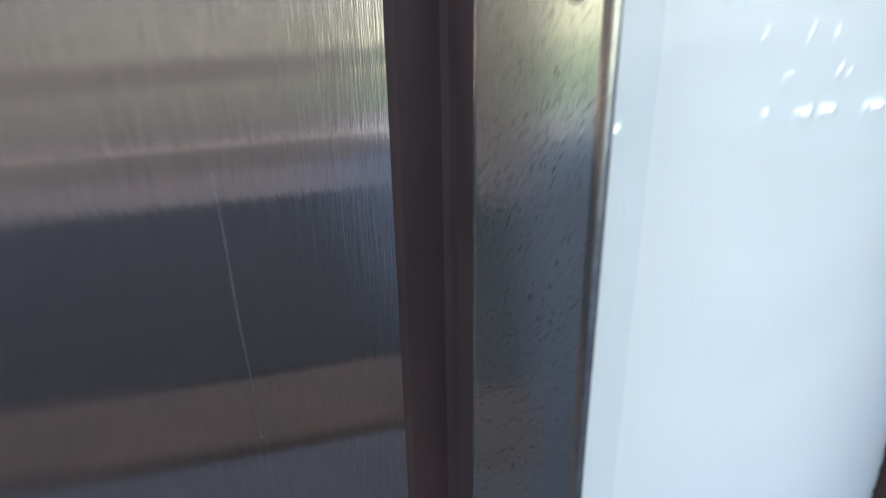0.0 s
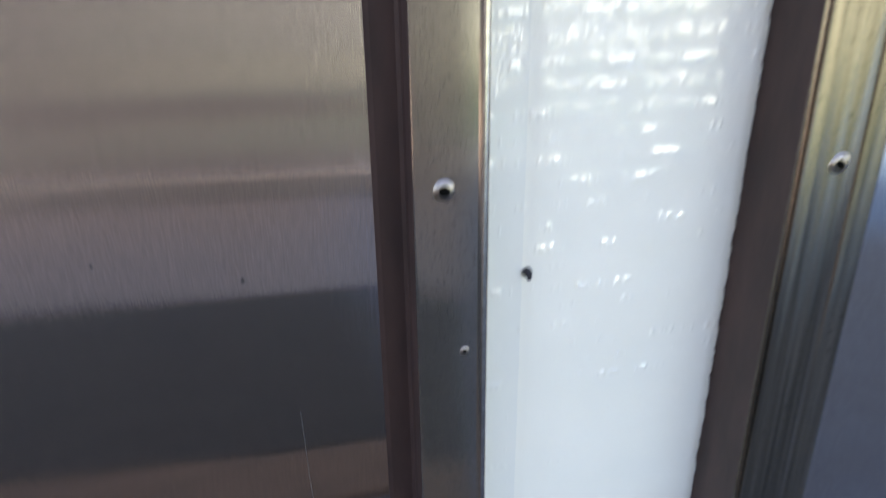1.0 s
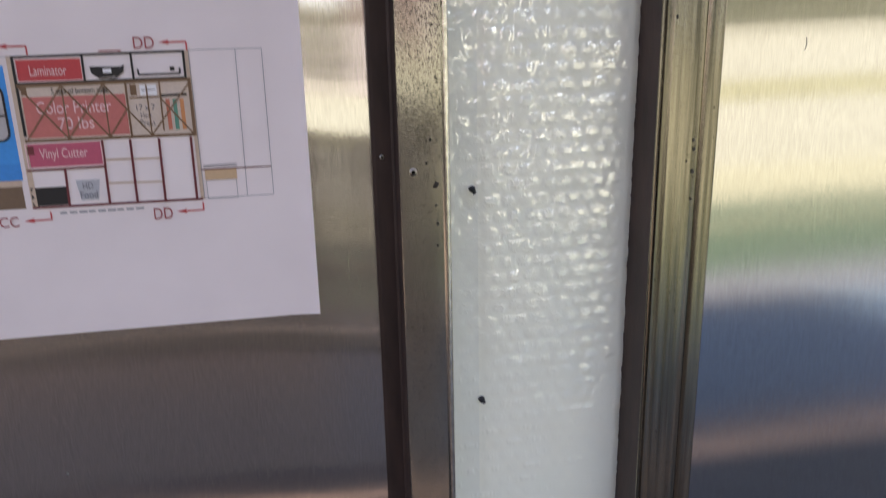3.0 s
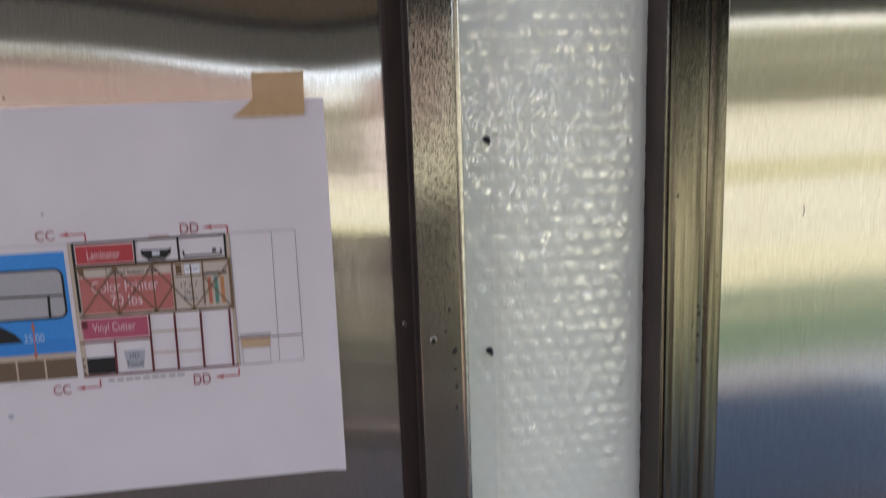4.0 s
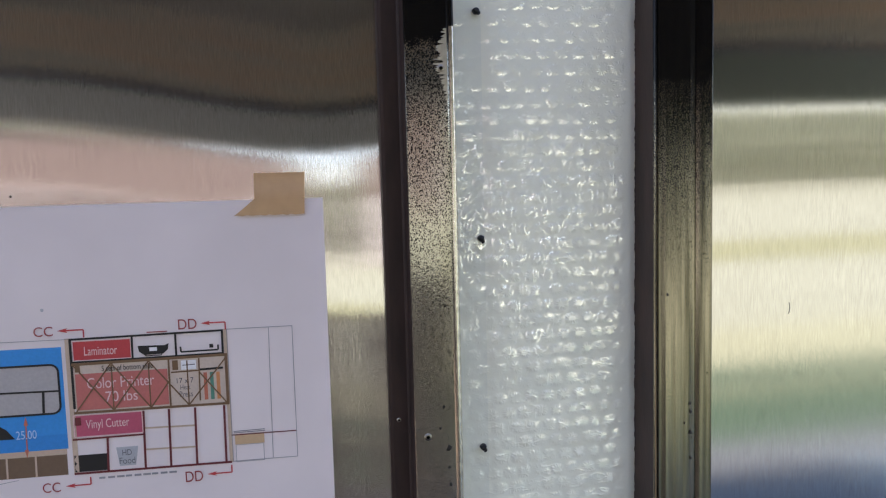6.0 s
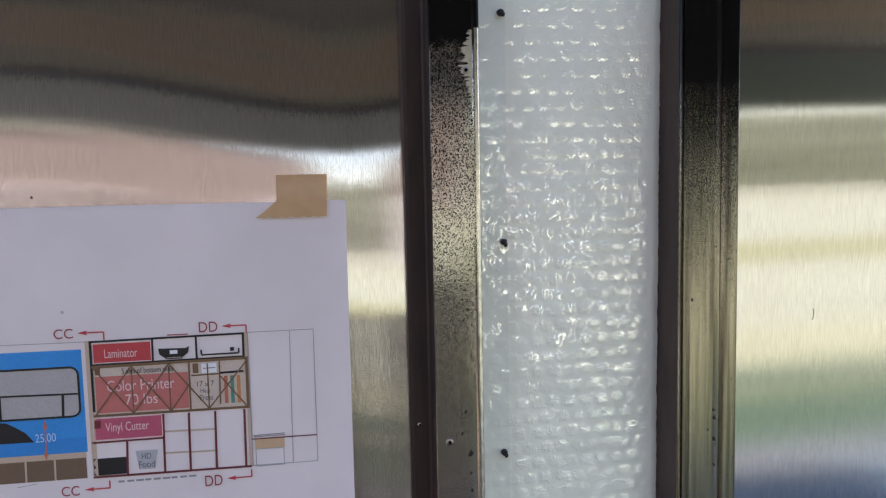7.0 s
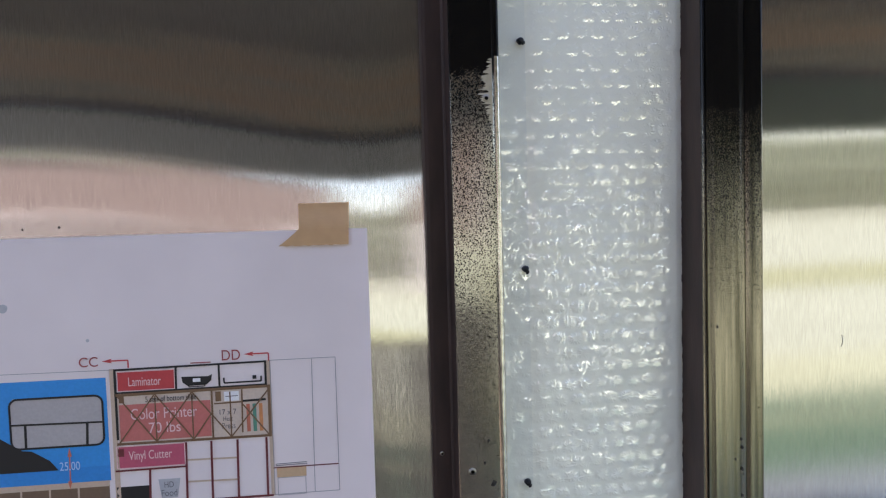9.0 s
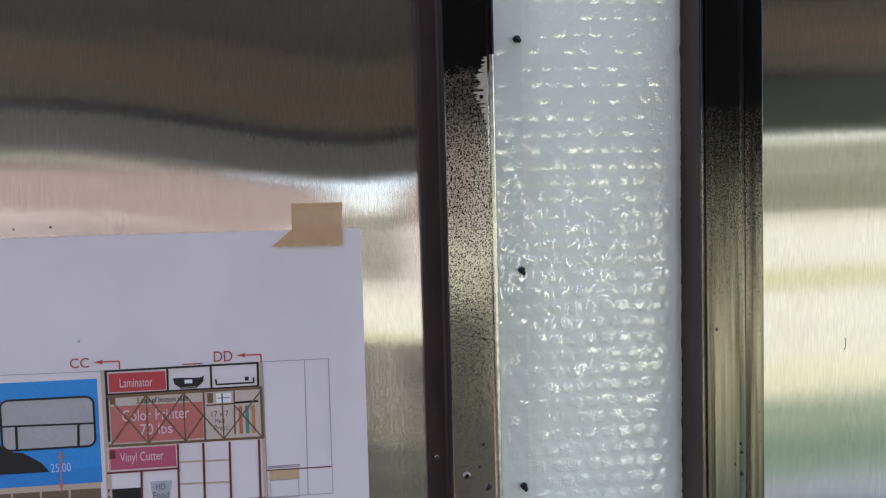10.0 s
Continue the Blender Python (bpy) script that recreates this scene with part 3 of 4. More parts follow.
stroke("window_bar", [(-152.1, -99.5), (-152.6, -111.0)], 1.3, "black", 4)
shape("black_silhouette", [(-214, -104), (-198.0, -104.4), (-196.4, -107), (-197, -111.8), (-188, -112.4), (-181, -113.2), (-177, -115.6), (-172, -119), (-168, -124.3), (-214, -124.3)], "black", 3)
words("25.00", -167.3, -120.0, -157.0, -124.6, "sky_text")
stroke("dimension_arrow", [(-162.0, -114.5), (-162.4, -133.2)], 0.7, "rust", 4)
shape("arrowhead", [(-161.9, -112.4), (-160.9, -117.2), (-163.1, -117.2)], "rust", 5)
shape("arrowhead", [(-162.5, -135.2), (-161.4, -130.6), (-163.6, -130.6)], "rust", 5)
patch("lower_band", -214, -131.6, -142.4, -134.8, "beige", 1)
patch("lower_panel", -214, -134.8, -142.6, -146.2, "brown", 1)
for _x in (-187.5, -173.0, -158.4):
    stroke("lower_divider", [(_x, -131.8), (_x - 0.3, -146.0)], 1.0, "beige", 3)
stroke("thin_line", [(-178, -148.6), (-168, -147.2)], 0.3, "thin")
# tall frame: beige uprights, black carcass
patch("upright", -139.6, -71.2, -136.9, -146.6, "beige", 2)
patch("upright", -57.3, -70.7, -55.2, -146.7, "beige", 2)
stroke("carcass_line", [(-137.2, -71.9), (-57.4, -71.3)], 1.1, "black", 4)
stroke("carcass_line", [(-136.9, -71.5), (-136.9, -110)], 1.3, "black", 4)
stroke("carcass_line", [(-57.9, -71.2), (-58.0, -85.5)], 1.2, "black", 4)
stroke("carcass_line", [(-105.3, -72), (-105.5, -84)], 1.1, "black", 4)
stroke("carcass_line", [(-82.7, -72), (-82.7, -84)], 1.1, "black", 4)
stroke("carcass_line", [(-137.2, -84.4), (-57.4, -84.0)], 0.9, "black", 4)
patch("laminator_box", -135.8, -73.2, -106.1, -83.5, "red", 2)
frame_line("laminator_border", -135.7, -73.1, -106.2, -83.5, 0.35, "pale_pink", 4)
words("Laminator", -130.0, -76.2, -113.2, -81.0, "pale_pink")
shape("device_silhouette", [(-102.6, -77.4), (-100.5, -78.2), (-88.5, -77.8), (-86.4, -76.8), (-87.0, -80.2), (-89.5, -82.4), (-99.5, -82.6), (-102.0, -80.6)], "black", 3)
patch("device_button", -96.6, -78.6, -92.6, -80.6, "white", 4)
frame_line("device_base", -98.8, -81.8, -90.4, -83.1, 0.5, "black", 4)
stroke("scanner_outline", [(-80.3, -79.2), (-80.1, -82.1), (-60.4, -82.0), (-60.4, -79.2)], 0.9, "black", 4)
patch("scanner_button", -65.0, -78.6, -62.9, -80.7, "black", 4)
patch("fine_print", -97.5, -69.9, -86.8, -70.5, "dark_red", 2)
# wide printer bay behind a trussed rail
patch("bay", -136.3, -85.4, -57.0, -112.2, "pale", 1)
patch("printer_box", -135.6, -91.0, -88.0, -111.0, "printer_red", 2)
words("Color Printer", -129.7, -93.4, -95.1, -99.4, "pale_pink", 4)
words("70 lbs", -120.7, -101.4, -104.2, -107.2, "pale_pink", 4)
words("5 sets of bottom slide", -121.7, -87.0, -95.3, -90.0, "black", 7)
patch("switch_box", -135.4, -86.0, -132.8, -90.0, "truss", 3)
patch("press_box", -85.2, -93.6, -72.2, -110.0, "pale", 2)
words("17 x 7", -83.3, -96.6, -74.4, -99.6, "line", 4)
words("Heat", -81.6, -100.6, -76.4, -103.2, "line", 4)
words("Press", -82.2, -104.2, -75.2, -107.4, "line", 4)
patch("small_printer", -80.6, -86.9, -72.6, -92.2, "white", 3)
stroke("small_printer_line", [(-79.8, -89.6), (-73.2, -89.4)], 0.4, "line", 4)
patch("meter_box", -85.2, -86.6, -82.2, -92.0, "truss", 3)
for _x, _c in ((-69.0, "rust"), (-65.6, "green"), (-62.2, "orange")):
    patch("book_spine", _x, -94.4, _x + 1.9, -109.8, _c, 3)
stroke("shelf_bar", [(-70.8, -92.6), (-58.4, -92.3)], 1.2, "black", 4)
stroke("shelf_bar", [(-86.0, -93.2), (-71.4, -93.0)], 0.8, "truss", 4)
stroke("truss_rail", [(-137.0, -85.6), (-55.8, -85.0)], 1.5, "truss", 5)
stroke("truss_rail", [(-137.4, -112.3), (-56.0, -112.6)], 1.4, "truss", 5)
stroke("truss_post", [(-56.6, -85), (-56.6, -113)], 1.5, "truss", 5)
stroke("truss_post", [(-87.0, -85.5), (-87.2, -112)], 1.0, "truss", 5)
stroke("truss_post", [(-71.0, -86), (-71.4, -110)], 0.8, "truss", 5)
for _x in (-116.8, -97.6, -77.4):
    stroke("truss_post", [(_x, -87), (_x, -112)], 0.7, "truss", 5)
for _a, _b in (((-136.2, -112), (-116.8, -85.8)), ((-136.2, -86), (-116.8, -112)), ((-116.8, -112), (-97.4, -85.8)), ((-116.8, -86), (-97.4, -112)), ((-97.4, -86), (-77.4, -112)), ((-97.4, -112), (-86.6, -97)), ((-77.4, -112), (-57, -87)), ((-71.0, -94), (-56.8, -112.6))):
    stroke("truss_brace", [_a, _b], 0.75, "truss", 6)
# lower shelves
patch("vinyl_cutter_box", -138.0, -113.6, -102.5, -125.8, "pink", 2)
frame_line("vinyl_cutter_border", -137.9, -113.7, -102.6, -125.7, 0.5, "pale_pink", 4)
patch("cutter_switch", -137.2, -114.9, -134.2, -119.2, "maroon", 4)
words("Vinyl Cutter", -131.8, -116.4, -109.4, -122.8, "pale_pink")
patch("black_box", -139.0, -135.9, -121.9, -145.3, "black", 2)
shape("food_pot", [(-117.2, -133.1), (-105.7, -133.1), (-107.4, -143.7), (-115.8, -143.7)], "pot", 2)
words("HD", -114.1, -134.6, -109.2, -137.8, "line")
words("Food", -115.8, -139.0, -107.6, -142.6, "line")
for _xa, _xb, _za in ((-121.2, -121.8, -127), (-101.8, -102.4, -113.5), (-88.4, -88.9, -113.6), (-74.5, -75.0, -113.8), (-58.9, -59.2, -113.6)):
    stroke("shelf_upright", [(_xa, _za), (_xb, -146)], 1.2, "maroon", 4)
stroke("shelf_base", [(-139.4, -146.1), (-56.2, -146.5)], 1.2, "maroon", 4)
stroke("shelf_top", [(-139.0, -127.0), (-102.0, -126.8)], 1.0, "maroon", 4)
for _xa, _xb, _z in ((-101.4, -89.2, -123.4), (-101.6, -89.4, -135.5), (-88.0, -75.2, -123.7), (-88.2, -75.4, -135.9)):
    stroke("shelf_edge", [(_xa, _z), (_xb, _z - 0.2)], 1.0, "beige", 3)
for _k in range(9):
    patch("fine_print", -127.0 + 4.6 * _k, -149.0, -127.0 + 4.6 * _k + (3.2 + (_k * 7 % 3) * 0.4), -150.1, "thin", 2)
# tall open bay drawn in thin line
frame_line("thin_frame", -55.4, -70.9, -19.9, -146.3, 0.35, "thin")
stroke("thin_line", [(-32.8, -71.2), (-33.5, -146.0)], 0.35, "thin")
stroke("bay_line", [(-55.8, -131.2), (-20.0, -131.2)], 0.65, "maroon")
stroke("bay_line", [(-54.5, -129.2), (-37.4, -128.9)], 0.4, "line")
stroke("bay_line", [(-54.5, -130.0), (-37.4, -129.8)], 0.4, "line")
patch("tan_drawer", -54.0, -131.5, -37.9, -136.8, "tan", 2)
frame_line("thin_frame", -53.6, -137.0, -38.4, -146.8, 0.3, "thin")
# grey smudges of toner
for _x, _z, _r in ((-149.7, -55.3, 0.9), (-191.0, -36.5, 2.4), (-180, -166, 1.6)):
    shape("toner_smudge", [(_x + _r * math.cos(k * 0.7) * (1 + 0.2 * math.sin(k * 2.3)), _z + _r * math.sin(k * 0.7)) for k in range(9)], "pot", 1)


# masking tape over the sheet's upper corner
def tape_point(u, v):
    # v: 0 at the lower edge on the paper, 1 at the top on the steel
    xl = -48.4 + (-36.9 + 48.4) * min(1.0, v / 0.40) ** 0.9
    xr = -10.3 + 0.8 * v
    x, z = xl + (xr - xl) * u, -8.6 + 23.0 * v + 0.25 * math.sin(u * 40) * (1 if v in (0.0, 1.0) else 0)
    wx, wz = x / 1000, P_TOP + z / 1000
    y_paper, y_steel = paper_y(wx, wz) - 0.0009, buckle(wx, wz) - 0.0006
    k = min(1.0, max(0.0, z / 13.0))
    k = k * k * (3 - 2 * k)
    return (wx, y_paper * (1 - k) + min(y_steel, y_paper + 0.002) * k, wz)


tape = link("masking_tape", sheet(16, 20, tape_point, 0.00018), TAPE)
tagged(tape, "torn strip of beige masking tape holding the paper", "tape")

# ---------------------------------------------------------------- the bay that the wall stands in
counter = empty("counter", (0.2, -0.24, 0.0), "dark brown and blue-grey counter with a wooden strip", "counter")
part("worktop", box(-1.6, -0.48, 0.895, 0.1, -0.222, 0.93, 0.004), COUNTER, counter)
part("edge_strip", box(-1.6, -0.220, 0.895, 0.1, -0.162, 0.932, 0.004), LEDGE, counter, "brown wooden strip let into the worktop")
part("worktop", box(0.102, -0.48, 0.895, 1.9, 0.0, 0.93, 0.004), plain("blue_grey_laminate", (0.034, 0.044, 0.060), 0.6, 0.0, 0.2, 30), counter, "blue-grey worktop section")
part("back_ledge", box(-1.6, -0.160, 0.895, 0.1, 0.0, 0.93, 0.004), plain("dark_brown_wood", (0.050, 0.033, 0.023), 0.6, 0.0, 0.3, 30), counter, "dark brown wooden back ledge")
part("front_panel", box(-1.6, -0.46, 0.0, 1.9, -0.44, 0.894), PLY, counter, "dark plywood front")
floor = link("floor", box(-3.2, -2.05, -0.06, 3.2, 0.02, 0.0), plain("dark_floor_paint", (0.075, 0.056, 0.043), 0.7, 0.0, 0.3, 9))
tagged(floor, "dark painted floor of the bay", "floor", kind="structure")
# unseen canopy: darkens the upper reflections, its gap by the wall admits sky light
ceiling = link("ceiling", box(-2.1, -2.05, 2.17, 3.15, -0.75, 2.26), plain("brown_soffit_timber", (0.21, 0.175, 0.125), 0.85, 0.0, 0.3, 10))
tagged(ceiling, "unseen brown canopy over the bay, cut short to let sky light in", "canopy", kind="structure")
header = link("wall_front", box(-2.1, -2.05, 1.982, 3.15, -1.93, 2.169), FASCIA)
tagged(header, "brown timber fascia over the wide opening", "wall", kind="structure")
beam = link("trim", box(-2.1, -2.05, 1.838, 0.62, -1.92, 1.945, 0.004), plain("grey_beam_paint", (0.56, 0.55, 0.54), 0.7, 0.0, 0.2, 6))
tagged(beam, "grey painted beam under the header", "beam", kind="structure")
# added board: gives the dark green band mirrored in the right panel
valance = link("trim", box(0.622, -2.05, 1.785, 3.15, -1.92, 1.945, 0.004), plain("dark_green_band", (0.070, 0.105, 0.052), 0.7, 0.0, 0.25, 9))
tagged(valance, "dark green board standing in for a band the right panel mirrors", "beam", kind="structure")
# dark strip stands in for the shadow line between beam and fascia
gap = link("trim", box(-2.1, -2.04, 1.9455, 3.15, -1.99, 1.9815), GAP_SHADE)
tagged(gap, "dark strip painted for the shadow gap between beam and fascia", "gap", kind="structure")
for _x in (-1.95, 3.0):
    p_ = link("trim", box(_x - 0.06, -2.05, 0.0, _x + 0.06, -1.93, 1.829, 0.004), PLY)
    tagged(p_, "dark timber corner post carrying the header", "post", kind="structure")

GRAVEL = ground_mat("pale_gravel", (0.170, 0.190, 0.132), (0.230, 0.254, 0.180), 0.6, 0.9, 20)
GRASS = ground_mat("lawn_grass", (0.017, 0.043, 0.018), (0.030, 0.066, 0.030), 2.0, 0.9, 60)
DRIVE = ground_mat("grey_concrete_drive", (0.037, 0.076, 0.103), (0.053, 0.101, 0.135), 1.5, 0.8, 50)
_dn = DRIVE.node_tree
_db = _dn.nodes["Principled BSDF"]
_dx = _dn.nodes.new("ShaderNodeSeparateXYZ")
_dc = _dn.nodes.new("ShaderNodeTexCoord")
_dr = _dn.nodes.new("ShaderNodeMapRange")
_dm = _dn.nodes.new("ShaderNodeMix")
_dm.data_type = "RGBA"
_dr.inputs[1].default_value, _dr.inputs[2].default_value, _dr.inputs[3].default_value, _dr.inputs[4].default_value = 0.2, 1.0, 0.95, 0.0
_dm.inputs[7].default_value = (0.165, 0.123, 0.087, 1)  # browner left side, added to warm the drive's mirrored colour
_dn.links.new(_dc.outputs["Object"], _dx.inputs[0])
_dn.links.new(_dx.outputs[0], _dr.inputs[0])
_dn.links.new(_dr.outputs[0], _dm.inputs[0])
_dn.links.new(_db.inputs["Base Color"].links[0].from_socket, _dm.inputs[6])
_dn.links.new(_dm.outputs[2], _db.inputs["Base Color"])
KERB = ground_mat("pale_concrete", (0.066, 0.080, 0.084), (0.09, 0.106, 0.11), 3.0, 0.85, 40)
bm = bmesh.new()
bmesh.ops.create_grid(bm, x_segments=40, y_segments=40, size=400)
ground = link("ground", bm, GRAVEL)
ground.location.z = -0.07
tagged(ground, "pale sunlit gravel ground reaching the horizon", "ground", kind="structure")
drive = link("pavement", box(-14, -3.2, -0.09, 14, -2.06, -0.02, 0.004), DRIVE)
tagged(drive, "grey concrete drive in the shade of the bay", "pavement", kind="structure")
kerb = link("kerb", box(-14, -3.62, -0.09, 14, -3.205, 0.0, 0.01), KERB)
tagged(kerb, "pale concrete edging strip of the drive", "kerb", kind="structure")
lawn = link("lawn", box(-14, -5.2, -0.09, 14, -3.63, -0.01, 0.01), GRASS)
tagged(lawn, "strip of sunlit green lawn", "grass", kind="stuff")


# ---------------------------------------------------------------- far things that the steel mirrors
BRICK = ground_mat("red_brick", (0.108, 0.081, 0.070), (0.155, 0.120, 0.105), 3.0, 0.85, 30)
ROOF = plain("red_brown_tile", (0.16, 0.122, 0.106), 0.85, 0.0, 0.3, 5)
GLASS = plain("dark_window_glass", (0.03, 0.04, 0.05), 0.06, 0.0, 0.2, 2)
TRIM = plain("white_trim", (0.75, 0.74, 0.70), 0.6)
house = empty("brick_house", (-13, -30, -0.07), "long low red brick house across the gravel", "house")
part("wall", box(-7.5, -34, -0.07, 4.0, -28, 4.42), BRICK, house)
part("wall", box(-20, -34, -0.07, -7.502, -28, 4.0), BRICK, house, "lower brick wing")
for _a, _b, _e, _t in ((-7.55, 4.1, 4.37, 4.7), (-20.1, -7.56, 3.95, 4.28)):
    bm = bmesh.new()
    _r = [bm.verts.new(p) for p in ((_a, -34.1, _e), (_b, -34.1, _e), (_b, -27.9, _e), (_a, -27.9, _e), (_a, -31, _t), (_b, -31, _t))]
    for f in ((0, 3, 2, 1), (3, 4, 5, 2), (1, 5, 4, 0), (0, 4, 3), (2, 5, 1)):
        bm.faces.new([_r[k] for k in f])
    part("roof", bm, ROOF, house, "low red-brown gable roof")
for _x in (-18.4, -15.2, -8.6):
    w_ = part("window", box(_x - 0.08, -28.02, 0.85, _x + 1.38, -27.94, 2.2), TRIM, house, "white framed window")
    part("pane", box(_x, -27.938, 0.93, _x + 1.3, -27.92, 2.12), GLASS, w_)
d_ = part("door", box(-12.4, -28.02, -0.05, -11.4, -27.95, 2.05), TRIM, house, "white panelled door")
part("door_panel", box(-12.25, -27.948, 1.1, -11.55, -27.93, 1.9), GLASS, d_)

# pale surface added to brighten the mirrored patch beside the left post
g_ = part("garage_door", box(0.2, -28.02, -0.05, 3.7, -27.95, 2.7), plain("pale_grey_filler", (0.36, 0.35, 0.33), 0.6), house, "pale panel added to brighten what the steel mirrors")
for _k in range(4):
    part("door_section", box(0.3, -27.948, 0.02 + 0.67 * _k, 3.6, -27.93, 0.62 + 0.67 * _k, 0.02, 1), g_.data.materials[0], g_)

LEAF = Mat("olive_foliage", (0.09, 0.11, 0.035), 0.6)
LEAF.put("Base Color", LEAF.ramp(LEAF.node("ShaderNodeNewGeometry", {}).outputs["Random Per Island"], [(0.0, (0.17, 0.205, 0.125)), (0.5, (0.26, 0.29, 0.19)), (1.0, (0.34, 0.36, 0.265))]))
BARK = plain("bark", (0.12, 0.09, 0.065), 0.9, 0.0, 0.4, 8)


def tree(x, y, h, seed, label):
    rr = random.Random(seed)
    e = empty("tree", (x, y, -0.07), label, "tree", "trees beyond the gravel")
    bm = bmesh.new()
    limbs = [((0, 0, 0), (rr.uniform(-0.2, 0.2), 0, h * 0.45), 0.16)]
    tips = []
    for k in range(7):
        a = rr.uniform(0, 6.28)
        z0 = h * rr.uniform(0.22, 0.45)
        tip = (math.cos(a) * h * 0.3, math.sin(a) * h * 0.3, h * rr.uniform(0.5, 0.82))
        limbs.append(((0, 0, z0), tip, 0.07))
        tips.append(tip)
    for a, b, r0 in limbs:
        a, b = Vector(a), Vector(b)
        q = (b - a).to_track_quat("Z", "Y")
        ra = [bm.verts.new(a + q @ Vector((r0 * math.cos(k), r0 * math.sin(k), 0)) + Vector((x, y, -0.07))) for k in [6.283 * i / 7 for i in range(7)]]
        rb = [bm.verts.new(b + q @ Vector((r0 * 0.4 * math.cos(k), r0 * 0.4 * math.sin(k), 0)) + Vector((x, y, -0.07))) for k in [6.283 * i / 7 for i in range(7)]]
        for i in range(7):
            bm.faces.new((ra[i], ra[(i + 1) % 7], rb[(i + 1) % 7], rb[i]))
    part("trunk", bm, BARK, e, "branching brown trunk")
    vs, fs = [], []
    for k in range(2600):
        t = rr.choice(tips)
        d = Vector((rr.gauss(0, 1), rr.gauss(0, 1), rr.gauss(0, 0.8))).normalized() * h * 0.2 * rr.random() ** 0.5
        c = Vector(t) + d + Vector((x, y, -0.07))
        u = Vector((rr.gauss(0, 1), rr.gauss(0, 1), rr.gauss(0, 1))).normalized() * 0.13
        w = u.orthogonal().normalized() * 0.08
        n = len(vs)
        vs += [c - u, c + w, c + u, c - w]
        fs.append((n, n + 1, n + 2, n + 3))
    me = bpy.data.meshes.new("crown")
    me.from_pydata(vs, [], fs)
    me.materials.append(LEAF.m)
    c_ = new("crown", me)
    c_.parent, c_.matrix_parent_inverse = e, Matrix.Translation(-e.location)
    tagged(c_, "olive green leafy crown", kind="stuff")


for _k in range(13):
    tree(6.8 + 4.0 * _k + (_k * 37 % 5) * 0.4, -33 - (_k * 53 % 7) * 0.9, 3.5 + (_k * 29 % 5) * 0.16, 40 + _k, "small olive green tree standing on the gravel")

DRY = ground_mat("dry_grass", (0.165, 0.185, 0.11), (0.238, 0.256, 0.16), 1.2, 0.95, 50)
dry = link("verge", box(-14, -6.6, -0.09, 14, -5.205, -0.03, 0.01), DRY)
tagged(dry, "strip of dry yellowish grass beyond the lawn", "grass", kind="stuff")

path_ = link("footpath", box(-14, -0.10, -0.02, 14, 0.10, 0.008, 0.006), ground_mat("worn_grass", (0.085, 0.105, 0.055), (0.14, 0.155, 0.09), 1.5, 0.95, 50))
path_.location, path_.rotation_euler.z = (3.0, -4.62, -0.006), radians(-3)
tagged(path_, "narrow worn pale track across the lawn", "path", kind="structure")

strip_ = link("verge", box(1.0, -14.4, -0.09, 60, -11.6, -0.045, 0.01), ground_mat("yellow_green_grass", (0.125, 0.142, 0.065), (0.18, 0.192, 0.095), 1.0, 0.95, 50))
tagged(strip_, "band of yellow-green grass across the gravel", "grass", kind="stuff")

# ---------------------------------------------------------------- unseen board fence, added for the dark mass that dims the left panel
BOARD = plain("dim_screen_board", (0.021, 0.0190, 0.0165), 0.8, 0.0, 0.35, 14)
fence = empty("fence", (-2.0, -3.2, 0.0), "unseen dark board fence, added to dim the left panel reflection", "fence")
_board = None
for _k in range(41):
    _x = -5.2 + 0.148 * _k
    if _board is None:
        _board = part("board", box(_x, -3.20, 0.092, _x + 0.138, -3.178, 1.14, 0.004, 1), BOARD, fence)
    else:
        o_ = _board.copy()
        scene.collection.objects.link(o_)
        o_.location.x += 0.148 * _k
        o_.location.z += 0.012 * math.sin(_k * 2.1)
# plinth added only to lighten the dark line along the fence foot
part("plinth", box(-5.2, -3.20, -0.021, 0.858, -3.15, 0.09, 0.006, 1), plain("plinth_brown_grey", (0.22, 0.175, 0.13), 0.85, 0.0, 0.25, 8), fence, "low paler plinth, added to lighten the dark fence foot")
for _x in (-5.1, -3.2, -1.3, 0.64):
    part("post", box(_x, -3.30, -0.05, _x + 0.09, -3.21, 1.10, 0.006, 1), BOARD, fence)
for _z in (0.35, 0.92):
    part("rail", box(-5.2, -3.24, _z, 0.858, -3.202, _z + 0.09, 0.004, 1), BOARD, fence)

# distant woods
rr_ = random.Random(11)
vs, fs = [], []
for k in range(21000):
    x = rr_.uniform(-70, 95)
    top = 4.5 + 1.65 / (1 + math.exp(x - 9)) + 0.12 * math.sin(x * 0.31) + 0.1 * math.sin(x * 0.83 + 1)
    c = Vector((x, -47 + rr_.uniform(-1.5, 1.5), -0.07 + top * rr_.random() ** 0.8))
    u = Vector((rr_.gauss(0, 1), rr_.gauss(0, 1), rr_.gauss(0, 1))).normalized() * 0.5
    w = u.orthogonal().normalized() * 0.32
    n = len(vs)
    vs += [c - u, c + w, c + u, c - w]
    fs.append((n, n + 1, n + 2, n + 3))
me = bpy.data.meshes.new("far_woods")
me.from_pydata(vs, [], fs)
me.materials.append(LEAF.m)
tagged(new("far_woods", me), "distant olive green belt of trees", "trees", kind="stuff")

# ---------------------------------------------------------------- marks on the steel
SCRATCH = plain("bright_scratch", (0.36, 0.355, 0.34), 0.5, 1.0, 0.1, 600)
PIT = plain("dark_pit", (0.03, 0.027, 0.025), 0.6, 0.0, 0.2, 900)


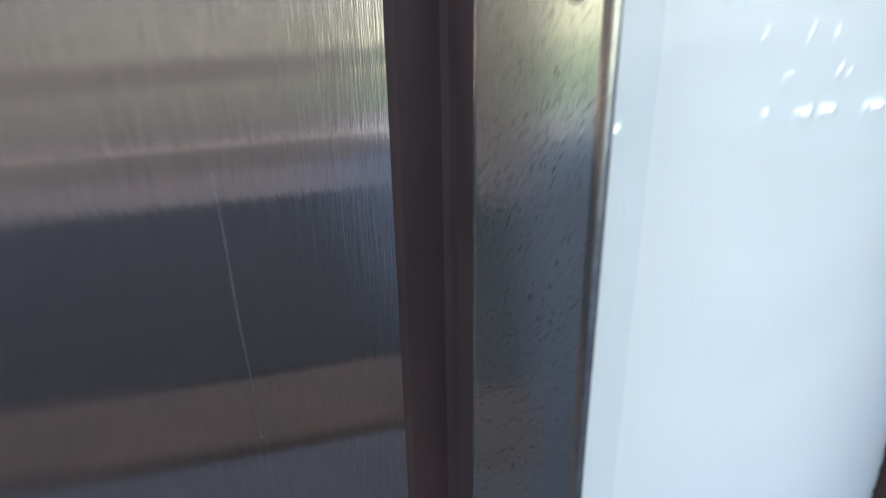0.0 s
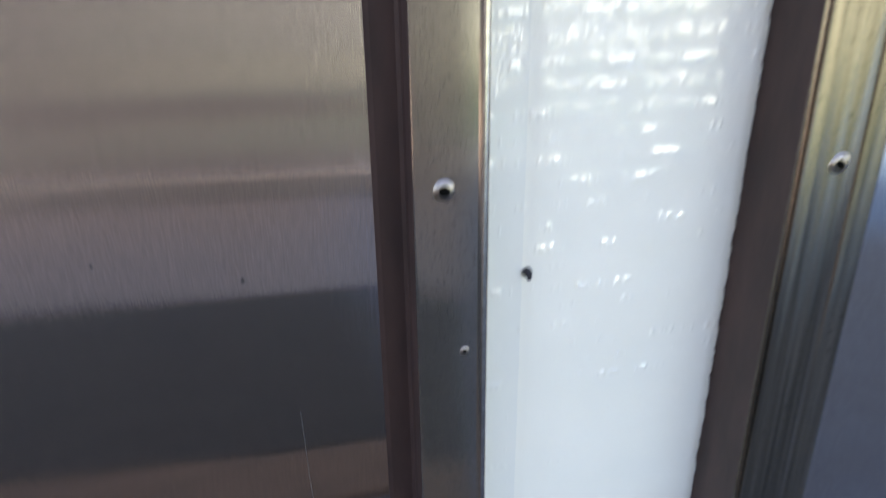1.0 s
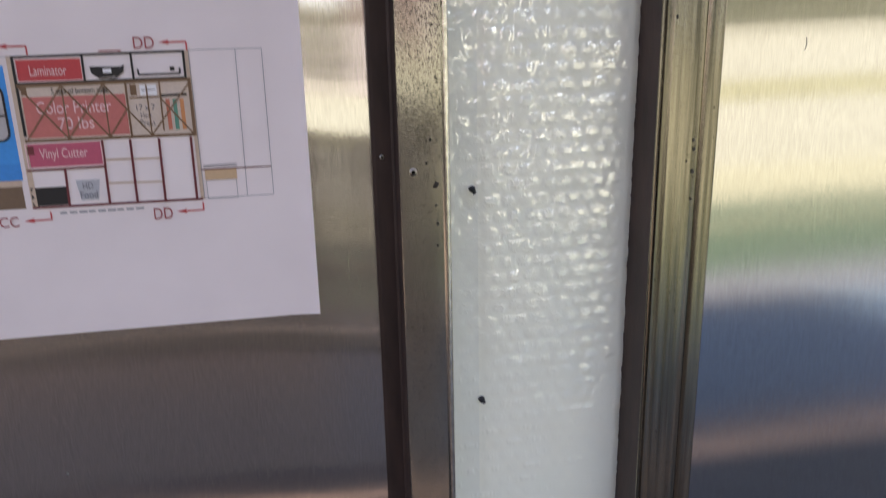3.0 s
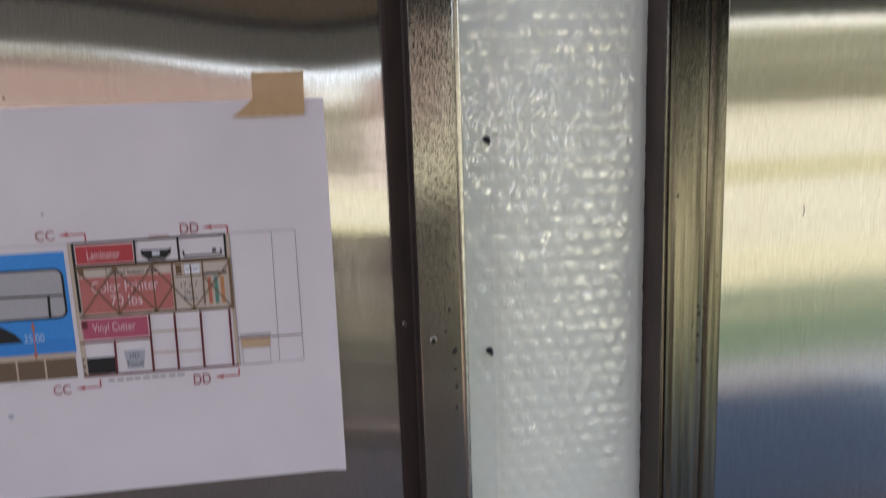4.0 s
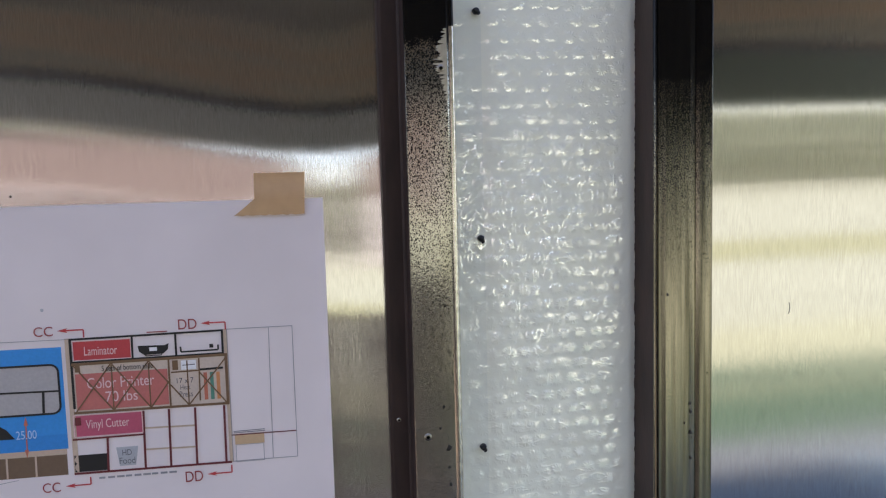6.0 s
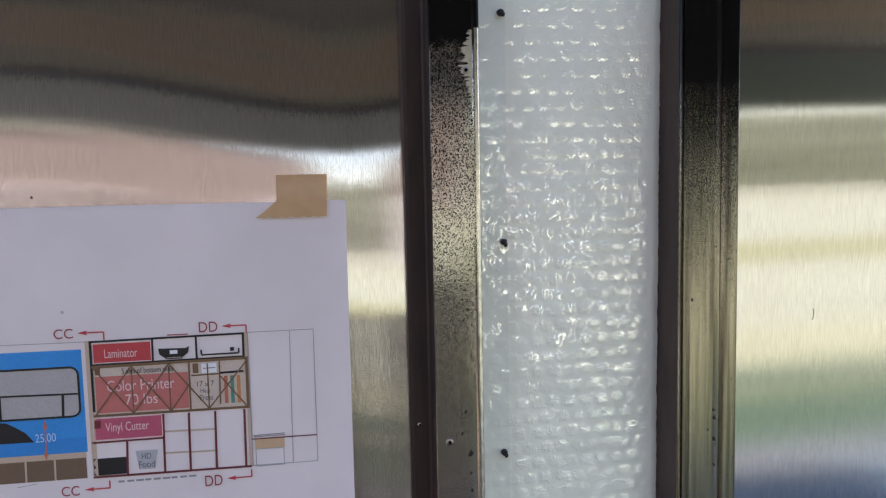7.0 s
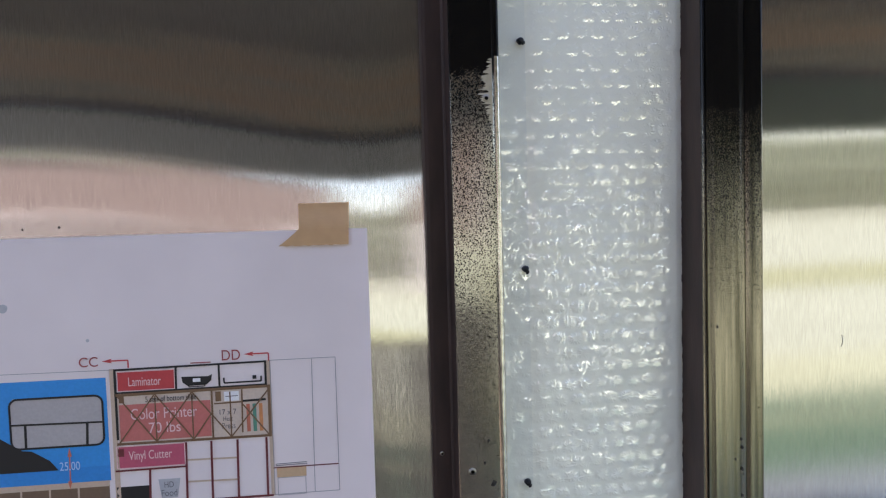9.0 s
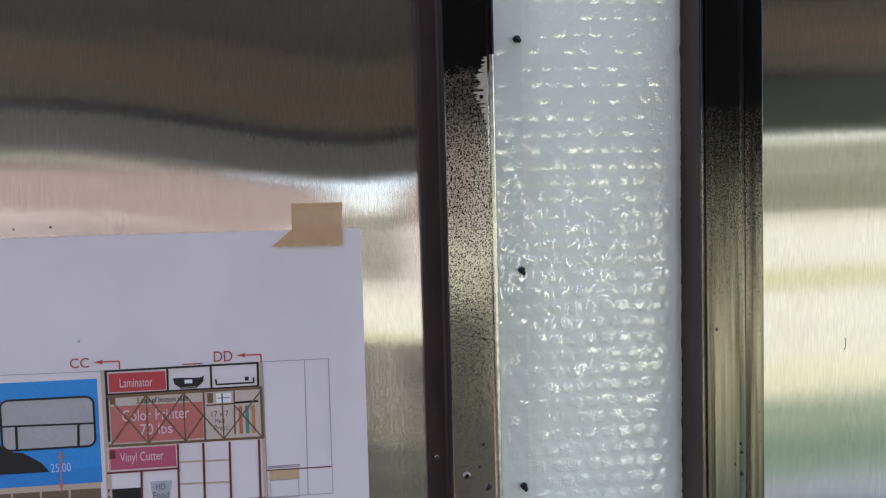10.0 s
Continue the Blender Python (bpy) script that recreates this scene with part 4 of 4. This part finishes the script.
def ribbon(name, pts, w, f, mat, parent, label):
    bm = bmesh.new()
    prev = None
    for x, z in pts:
        pair = [bm.verts.new((x - w / 2, f(x, z) - 0.00012, z)), bm.verts.new((x + w / 2, f(x, z) - 0.00012, z))]
        if prev:
            bm.faces.new((prev[0], prev[1], pair[1], pair[0]))
        prev = pair
    return part(name, bm, mat, parent, label)


def blot(name, x, z, rx, rz, f, mat, parent, label, seed):
    bm = bmesh.new()
    n = 11
    bm.faces.new([bm.verts.new((x + rx * math.cos(6.283 * k / n) * (1 + 0.3 * math.sin(k * 2.3 + seed)), f(x, z) - 0.00012, z + rz * math.sin(6.283 * k / n) * (1 + 0.25 * math.cos(k * 1.7 + seed)))) for k in range(n)])
    return part(name, bm, mat, parent, label)


ribbon("scratch", [(-0.0010, 1.1324), (-0.0008, 1.126), (-0.0006, 1.1155), (-0.0003, 1.0967), (0.0004, 1.0826), (0.0006, 1.0676)], 0.00010, buckle, SCRATCH, left_panel, "long fine bright scratch")
for _i, (_x, _z, _r) in enumerate(((-0.0672, 1.2058, 0.0006), (-0.0164, 1.1946, 0.0008), (-0.1619, 1.6051, 0.0006), (-0.1803, 1.6045, 0.0005), (-0.162, 1.262, 0.0005))):
    blot("pit", _x, _z, _r, _r * 1.1, buckle, PIT, left_panel, "small dark pit", _i)
for _i, (_x, _z) in enumerate(((-0.1474, 1.2985), (-0.174, 1.2666))):
    blot("dust_fleck", _x, _z, 0.0007, 0.0007, buckle, SCRATCH, left_panel, "pale fleck of dust", _i)
ribbon("dent_mark", [(0.2836, 1.5190), (0.2843, 1.5205), (0.2846, 1.5221), (0.2845, 1.5240), (0.2840, 1.5262)], 0.0005, buckle_right, SCRATCH, right_panel, "small curved dent mark")
for _i, (_x, _z, _r) in enumerate(((0.2054, 1.4754, 0.0006), (0.2060, 1.4705, 0.0007), (0.2058, 1.4581, 0.0008), (0.1915, 1.5398, 0.0006), (0.2060, 1.4430, 0.0006), (0.2020, 1.4640, 0.0004))):
    blot("pit", _x, _z, _r, _r * 1.6, lambda x, z: Y_R + 0.0001 + LEAN * (z - 1.56), PIT, post_right, "dark corrosion pit", _i)
for _i, (_x, _z, _r) in enumerate(((0.0651, 1.4573, 0.0013), (0.0640, 1.4564, 0.0008), (0.0647, 1.4460, 0.0007), (0.0653, 1.4359, 0.0008), (0.0651, 1.4236, 0.0006), (0.0600, 1.4690, 0.0006), (0.0624, 1.4814, 0.0007))):
    blot("stain", _x, _z, _r, _r * 1.3, lambda x, z: Y_L, PIT, post_left, "dark corroded spot", _i)
